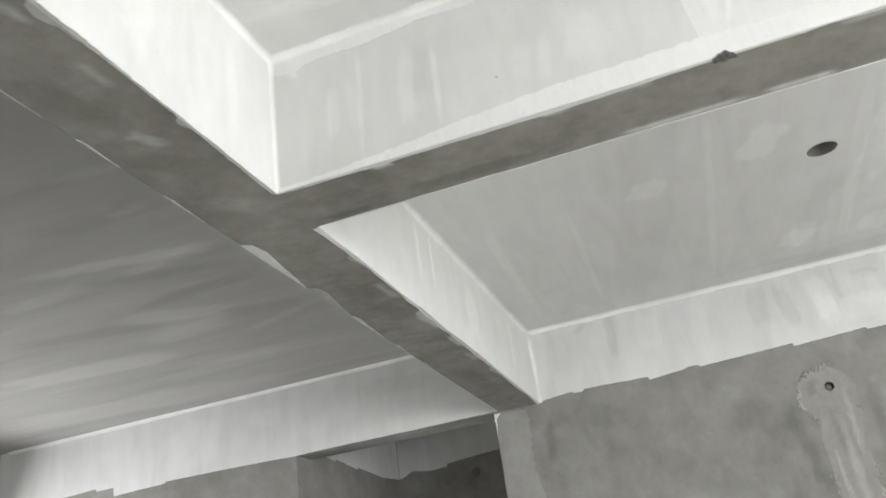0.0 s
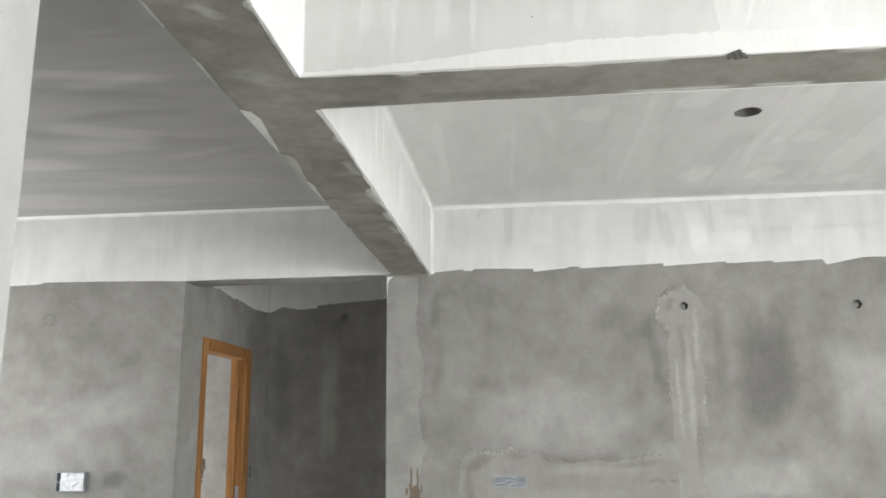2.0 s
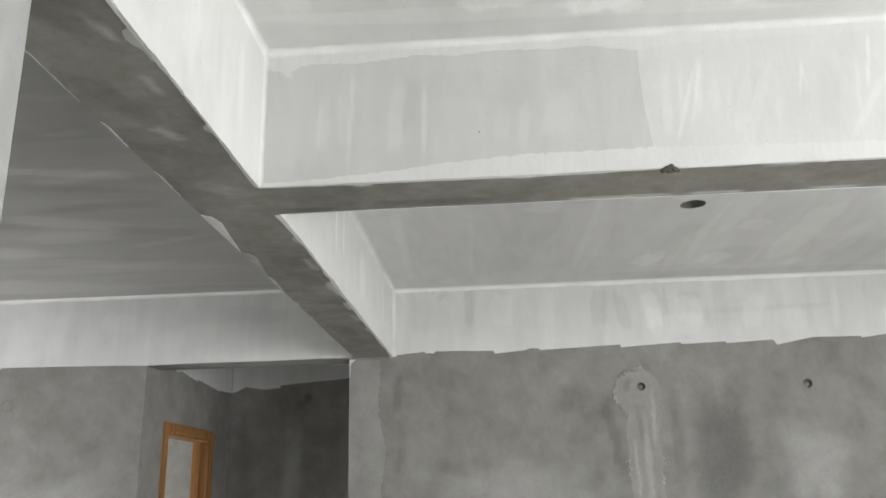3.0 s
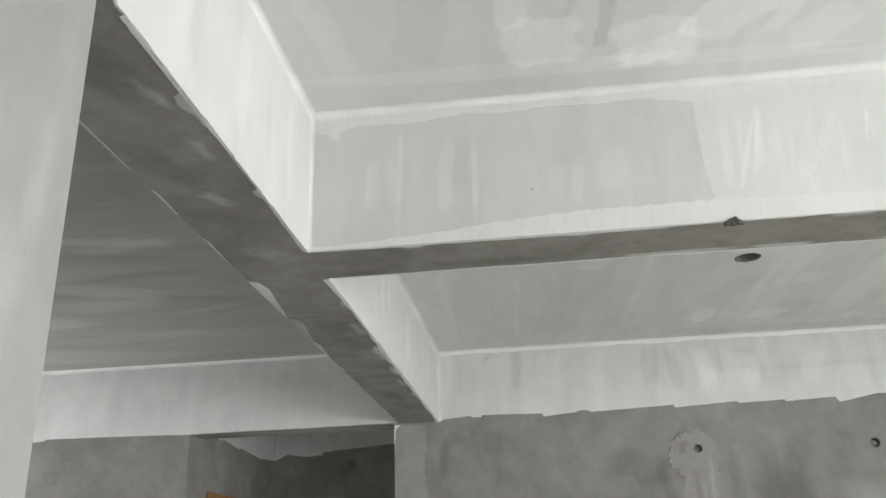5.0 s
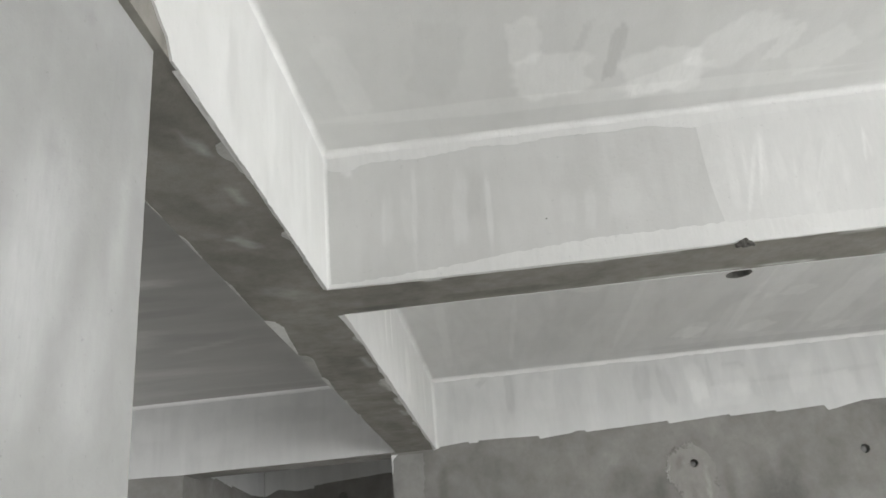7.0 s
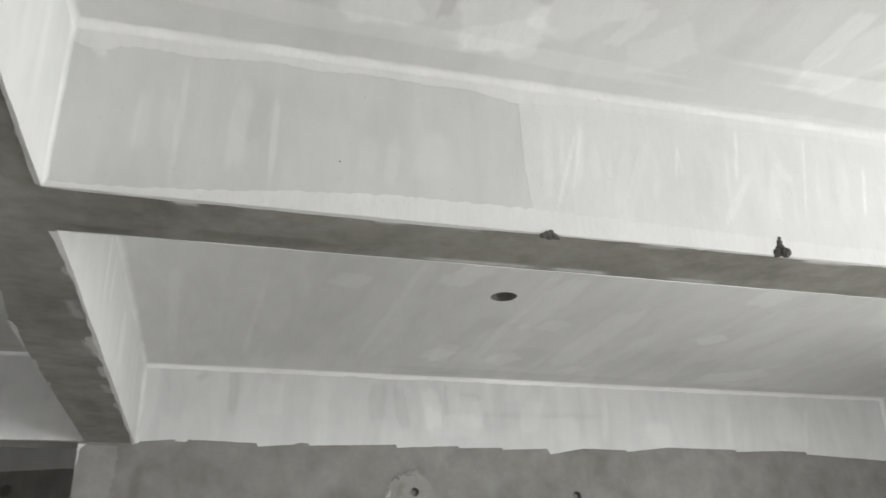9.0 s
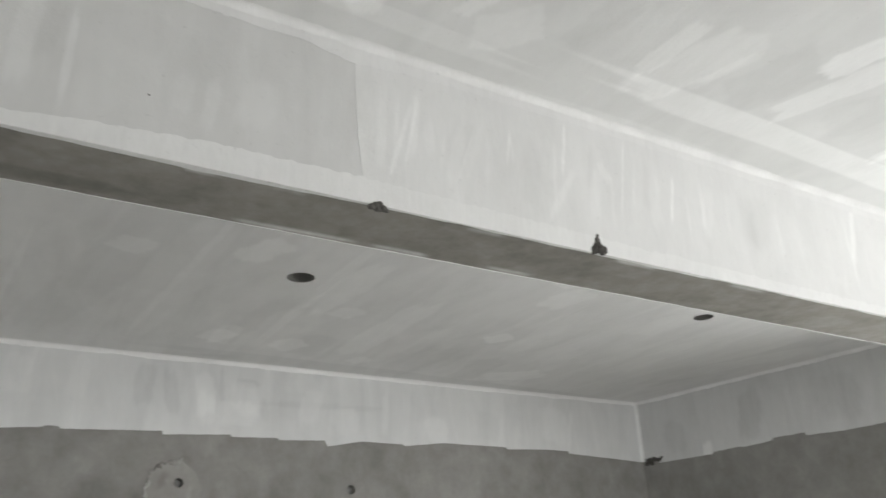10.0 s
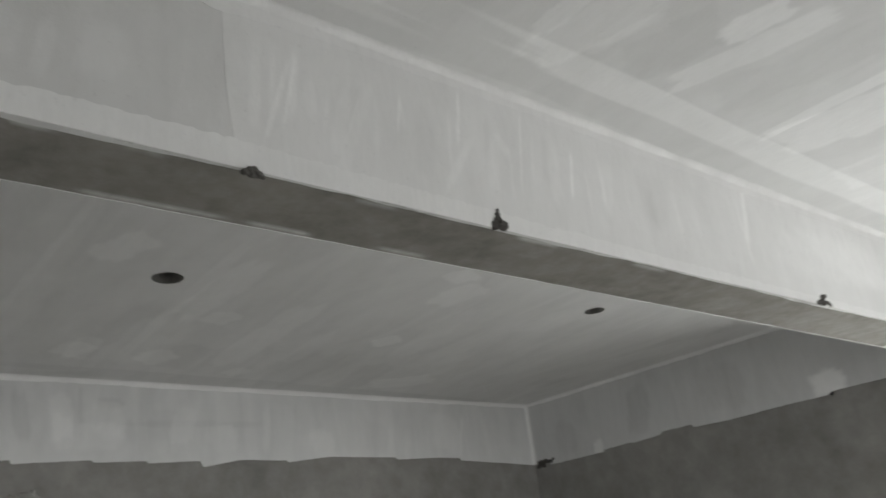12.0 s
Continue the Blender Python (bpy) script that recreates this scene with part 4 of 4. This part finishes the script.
for u, v, length, width in ((-0.808, 1.215, 0.13, 0.012), (-0.772, 1.20, 0.15, 0.010), (-0.79, 1.12, 0.10, 0.055), (-0.80, 1.06, 0.10, 0.045), (-0.765, 1.11, 0.09, 0.018), (-0.835, 1.145, 0.035, 0.016),
                            (-0.748, 1.16, 0.05, 0.008), (-0.786, 1.165, 0.03, 0.02), (-0.815, 1.17, 0.04, 0.015), (-0.76, 1.05, 0.06, 0.02), (-0.825, 1.04, 0.07, 0.02)):
    smear(drips, NORTH, u, v, length, width, 90, 0.1, laps, hard=0.85)
drips.verts.ensure_lookup_table()
stain = part("drip_stain", drips, M_STAIN, wall_north, "brown drips on the render")
stain.data.transform(Matrix.Translation((0, -0.003, 0)))

# ---- filled cable chases ----
def crust(name, face, lines, size, seed, parent):
    """Crumbs of mortar left along the edges of a filled chase."""
    bm, r = bmesh.new(), random.Random(seed)
    for (u0, v0), (u1, v1), n in lines:
        for _ in range(n):
            k = r.random()
            if noise.noise((5 * (u0 + (u1 - u0) * k), 5 * (v0 + (v1 - v0) * k), 2.0)) < -0.08:
                continue
            c = face.at(u0 + (u1 - u0) * k + r.gauss(0, 0.006), v0 + (v1 - v0) * k + r.gauss(0, 0.006), 0.002)
            lump(bm, c, size * r.uniform(0.3, 1.4), r, (1.2, 0.4, 1.7), 1)
    layer = bm.verts.layers.float.new("fresh")
    for v in bm.verts:
        v[layer] = 0.35 + 0.8 * noise.noise(v.co * 7)
    return tagged(part(name, bm, M_CHASE, parent, "", True), kind="stuff")


CHASE_LEFT = [(0.600, 0.760), (1.400, 0.718), (1.442, 0.695), (1.568, 0.703), (1.685, 0.695), (1.824, 0.699), (1.944, 0.691), (2.020, 0.712), (2.121, 0.643), (2.243, 0.661), (2.281, 0.712), (2.298, 0.800), (2.302, 0.785)]
CHASE_RIGHT = [(0.600, 0.890), (1.154, 0.876), (1.205, 0.844), (1.317, 0.883), (1.379, 0.841), (1.462, 0.852), (1.524, 0.899), (1.629, 0.880), (1.768, 0.896), (1.886, 0.878), (2.060, 0.918), (2.170, 0.921), (2.237, 0.893), (2.298, 0.817), (2.302, 0.800)]
CHASE_TOP = [(-0.533, 1.150), (-0.527, 1.239), (-0.515, 1.324), (-0.459, 1.371), (-0.350, 1.360), (-0.296, 1.349), (-0.219, 1.391), (-0.166, 1.353), (-0.047, 1.358), (0.037, 1.310), (0.133, 1.300), (0.240, 1.315), (0.366, 1.304), (0.451, 1.324), (0.546, 1.329), (0.589, 1.349), (0.639, 1.318), (0.711, 1.302)]
chase = bmesh.new()
coat(chase, NORTH_UP, ragged_edge(CHASE_LEFT, laps, 0.004), ragged_edge(CHASE_RIGHT, laps, 0.004), 0.002, 0.26, groups=MARKS_CHASE, rows=14, step=0.012)
upright_chase = part("chase_fill", chase, M_CHASE, wall_north, "filled cable chase with crusty edges")
chase = bmesh.new()
coat(chase, NORTH, [(CHASE_TOP[0][0], 0.95), (CHASE_TOP[-1][0], 0.95)], ragged_edge(CHASE_TOP, laps, 0.004), 0.0032, 0.16, groups=MARKS_CHASE_LOW, rows=20, step=0.015)
part("chase_fill", chase, M_CHASE, wall_north, "filled cable chase with crusty edges")
upright = [((q[1], q[0]), (w[1], w[0])) for edge in (CHASE_LEFT[1:], CHASE_RIGHT[1:]) for q, w in zip(edge, edge[1:])]
crust("mortar_crust", NORTH, [(q, w, 4 + int(90 * math.dist(q, w))) for q, w in upright + list(zip(CHASE_TOP, CHASE_TOP[1:]))], 0.0058, 21, wall_north)

# No hole is cut: a dark disc paints the shade inside it.
part("nail_hole_spot", rod(bmesh.new(), CROSS_SIDE, -0.066, 2.555, 0.0022, 0.001, 0.0024, 8), M_CRUMB, beam_cross, "tiny dark disc for the shade in a nail hole")

# ---- bored holes with conduit ends in the walls ----
wall_bores = bmesh.new()
SOCKETS = ((0.805, 2.19, 0.023), (1.775, 2.177, 0.026))
for u, v, r in SOCKETS:
    rod(wall_bores, NORTH, u, v, r, -0.07, 0.03, 20, 0.06)
face_box(wall_bores, NORTH, -2.985, -2.795, 1.142, 1.262, -0.06, 0.03)
face_box(wall_bores, NORTH, -0.338, -0.142, 1.168, 1.232, -0.05, 0.03)
carve(wall_north, wall_bores, M_HOLE)
carve(upright_chase, rod(bmesh.new(), NORTH, *SOCKETS[0], -0.07, 0.03, 20, 0.06), M_HOLE)
for u, v, r in SOCKETS:
    part("conduit_end", rod(bmesh.new(), NORTH, u - 0.004, v - 0.002, r * 0.72, -0.069, -0.018, 20), M_PIPE, wall_north, "grey conduit end in a bored hole", True)
hall_bores = bmesh.new()
rod(hall_bores, HALL_BACK, -1.605, 2.393, 0.036, -0.016, 0.03, 20, 0.06)
carve(hall_back, hall_bores, M_HOLE)
part("hole_rim", rod(bmesh.new(), NORTH, -3.128, 2.195, 0.038, -0.001, 0.0012, 28, 0.08), M_HOLE, wall_north, "dark rim of a filled hole")
part("hole_filling", rod(bmesh.new(), NORTH, -3.126, 2.193, 0.031, -0.001, 0.0026, 28, 0.10), M_CEMENT, wall_north, "round filled hole")
side_bores = bmesh.new()
face_box(side_bores, HALL_SIDE, 6.0, 6.06, 1.15, 1.24, -0.05, 0.02)
carve(hall_side, side_bores, M_HOLE)
east_bores = bmesh.new()
rod(east_bores, EAST, 2.10, 2.402, 0.014, -0.05, 0.03, 16, 0.1)
carve(wall_east, east_bores, M_HOLE)


# ---- mortar left in chipped spots of the cross beam ----
def fused(ob, grain=0.0022):
    """Melts the crumbs of a clump into one solid."""
    mod = ob.modifiers.new("melt", "REMESH")
    mod.mode, mod.voxel_size = "VOXEL", grain
    bpy.context.view_layer.update()
    made = bpy.data.meshes.new_from_object(ob.evaluated_get(bpy.context.evaluated_depsgraph_get()))
    ob.modifiers.remove(mod)
    ob.data = made
    return ob


def mortar_clump(at, crumbs, label, seed):
    bm, r = bmesh.new(), random.Random(seed)
    for dx, dz, s in crumbs:
        lump(bm, (at[0] + dx, at[1] - 0.004 + r.uniform(-0.004, 0.004), at[2] + dz), s, r, (1.0, 0.75, 0.9), 3)
    return fused(whole("mortar_clump", bm, M_CRUMB, label, "mortar clump", group="mortar clumps on the cross beam"))


mortar_clump((0.446, 1.752, 2.406), [(-0.018, 0.004, 0.008), (0.0, 0.006, 0.011), (0.015, 0.007, 0.010), (0.006, 0.018, 0.008), (-0.009, 0.012, 0.007), (0.024, 0.003, 0.005)],
             "dark crumbled mortar clump on the beam's lower edge", 1)
mortar_clump((1.10, 1.752, 2.424), [(-0.012, 0.004, 0.013), (0.010, 0.004, 0.014), (0.0, 0.018, 0.012), (0.002, 0.034, 0.008), (0.004, 0.046, 0.005), (0.022, 0.0, 0.006)],
             "dark pointed mortar clump on the beam's lower edge", 2)
mortar_clump((2.702, 1.752, 2.424), [(-0.022, 0.002, 0.013), (-0.002, 0.004, 0.012), (0.0, 0.024, 0.013), (0.012, 0.03, 0.009), (0.03, 0.008, 0.008), (0.05, 0.002, 0.010), (-0.045, -0.001, 0.008), (-0.034, 0.003, 0.009), (0.04, 0.006, 0.009)],
             "broken grey mortar clump on the beam's lower edge", 3)
part("filler_spot", rod(bmesh.new(), EAST, 2.74, 2.21, 0.017, -0.001, 0.003, 20, 0.5), M_SKIM_WALL, wall_east, "small white blob of filler")
part("filler_spot", rod(bmesh.new(), EAST, 2.715, 2.222, 0.008, -0.001, 0.003, 12, 0.5), M_CHASE, wall_east, "small grey blob of filler")
crumbs = bmesh.new()
r = random.Random(4)
for u, v, s in ((0.06, 2.418, 0.027), (0.10, 2.425, 0.024), (0.14, 2.418, 0.017), (0.035, 2.40, 0.018), (0.165, 2.43, 0.012), (0.08, 2.398, 0.016)):
    lump(crumbs, EAST.at(u, v, 0.003), s, r, (0.6, 1, 0.8), 3)
fused(whole("mortar_clump", crumbs, M_CRUMB, "dark crumbled mortar in the corner of the window wall", "mortar clump"))


# ---- electrical boxes ----
def wall_box(u0, u1, v0, v1, label, cover, cover_label, inset):
    """A flush back box: a steel rim, its back, and what covers it."""
    thing = tagged(new("electrical_box"), label, "electrical box")
    thing.location = NORTH.at((u0 + u1) / 2, v0, 0)
    shift = Matrix.Translation(-thing.location)

    def add(name, bm, material, lab=""):
        bm.transform(shift)
        return part(name, bm, material, thing, lab)
    add("back", face_box(bmesh.new(), NORTH, u0 + 0.001, u1 - 0.001, v0 + 0.001, v1 - 0.001, -0.046, -0.042), M_STEEL)
    for a, c, e, g in ((u0, u0 + 0.005, v0, v1), (u1 - 0.005, u1, v0, v1), (u0 + 0.005, u1 - 0.005, v0, v0 + 0.005), (u0 + 0.005, u1 - 0.005, v1 - 0.005, v1)):
        add("rim", face_box(bmesh.new(), NORTH, a, c, e, g, -0.042, 0.008), M_STEEL)
    bm, n = bmesh.new(), 14
    grid = [[bm.verts.new(NORTH.at(u0 + inset + (u1 - u0 - inset - 0.006) * i / n, v0 + 0.008 + (v1 - v0 - 0.014) * j / n,
                                   0.019 + 0.014 * noise.noise((u0 + i * 0.45, j * 0.45, 3)))) for j in range(n + 1)] for i in range(n + 1)]
    for i in range(n):
        for j in range(n):
            bm.faces.new((grid[i][j], grid[i + 1][j], grid[i + 1][j + 1], grid[i][j + 1]))
    add("cover", bm, cover, cover_label)
    for u in (u0 + 0.018, u1 - 0.018):
        add("screw_lug", rod(bmesh.new(), NORTH, u, (v0 + v1) / 2, 0.006, -0.02, 0.016, 12), M_STEEL)
    return thing


wall_box(-2.985, -2.795, 1.142, 1.262, "flush steel box covered with crumpled white film", M_FILM, "crumpled white film", 0.035)
wall_box(-0.338, -0.142, 1.168, 1.232, "narrow galvanised flush box in a filled chase", M_STEEL, "dented metal cover", 0.012)

# ---- door frame in the hall ----
door_1 = tagged(new("door_1"), "honey-coloured wooden door frame without a door", "door frame", kind="structure")
for name, b in (("jamb", (-2.363, -2.237, 5.03, 5.07, 0.0, 2.065)), ("jamb", (-2.363, -2.237, 5.85, 5.89, 0.0, 2.065)), ("head", (-2.363, -2.237, 5.07, 5.85, 2.025, 2.065)),
                ("casing", (-2.245, -2.229, 4.985, 5.045, 0.0, 2.105)), ("casing", (-2.245, -2.229, 5.875, 5.935, 0.0, 2.105)), ("casing", (-2.245, -2.229, 5.045, 5.875, 2.045, 2.105)),
                ("stop", (-2.33, -2.30, 5.84, 5.85, 0.0, 2.025)), ("stop", (-2.33, -2.30, 5.07, 5.08, 0.0, 2.025))):
    part(name, bevelled(box(bmesh.new(), *b), 0.003), M_WOOD, door_1)
residue, r = bmesh.new(), random.Random(6)
for dy, dz, k in ((0.0, 0.0, 0.022), (0.008, 0.03, 0.016), (-0.006, -0.03, 0.013), (0.004, -0.06, 0.008), (0.002, -0.09, 0.006)):
    lump(residue, (-2.226, 5.05 + 1.4 * dy, 1.27 + dz), 1.4 * k, r, (0.5, 1, 1), 2)
part("filler_residue", residue, M_STAIN, door_1, "brown filler residue", True)
part("strike_plate", box(bmesh.new(), -2.29, -2.265, 5.846, 5.851, 1.0, 1.1), M_STEEL, door_1, "small steel strike plate")

# ---- window opening in the east wall ----
window_1 = tagged(new("window_1"), "bright window opening with white plastered reveals", "window", kind="structure")
for a in ((WIN_U0 + 0.002, WIN_U0 + 0.012, WIN_V0 + 0.002, WIN_V1 - 0.002), (WIN_U1 - 0.012, WIN_U1 - 0.002, WIN_V0 + 0.002, WIN_V1 - 0.002),
          (WIN_U0 + 0.012, WIN_U1 - 0.012, WIN_V1 - 0.012, WIN_V1 - 0.002), (WIN_U0 + 0.012, WIN_U1 - 0.012, WIN_V0 + 0.002, WIN_V0 + 0.022), (WIN_U0 + 0.012, WIN_U1 - 0.012, 1.885, 1.892)):
    part("window_frame", face_box(bmesh.new(), EAST, *a, -0.345, -0.318), M_PVC, window_1, "slim white frame")
pane = part("pane", face_box(bmesh.new(), EAST, WIN_U0 + 0.012, WIN_U1 - 0.012, WIN_V0 + 0.022, WIN_V1 - 0.012, -0.337, -0.333), M_GLASS, window_1, "clear glass")
pane.visible_shadow = False
reveal_edge = bmesh.new()
coat(reveal_edge, Face(EAST.at(0, 0, 0), Z, EAST_RUN, EAST.n), ragged_edge([(WIN_V0, WIN_U0 - 0.012), (1.3, WIN_U0 - 0.008), (1.8, WIN_U0 - 0.014), (WIN_V1 + 0.01, WIN_U0 - 0.008)], laps, 0.003),
     [(WIN_V0, WIN_U0), (WIN_V1 + 0.01, WIN_U0)], 0.004, 0.3)
part("reveal_edge", reveal_edge, M_REVEAL, window_1, "ragged plaster edge")
rough, r = bmesh.new(), random.Random(33)
for _ in range(120):
    lump(rough, EAST.at(WIN_U0 + 0.002, r.uniform(WIN_V0 + 0.03, WIN_V1 - 0.01), -0.31 + r.gauss(0, 0.012)), r.uniform(0.008, 0.02), r, (0.9, 0.8, 2.2), 2)
for _ in range(110):
    lump(rough, EAST.at(WIN_U0, r.uniform(WIN_V0 + 0.03, WIN_V1 - 0.02), -r.uniform(0.05, 0.29)), r.uniform(0.006, 0.018), r, (1.2, 0.32, 2.4), 2)
for _ in range(60):
    lump(rough, EAST.at(r.uniform(WIN_U0, WIN_U1), WIN_V1 - 0.001, -r.uniform(0.28, 0.32)), r.uniform(0.006, 0.013), r, (1.0, 2.0, 0.7), 2)
tagged(part("rough_plaster", rough, M_REVEAL, window_1, "lumpy unfinished plaster on the reveal", True), kind="stuff")
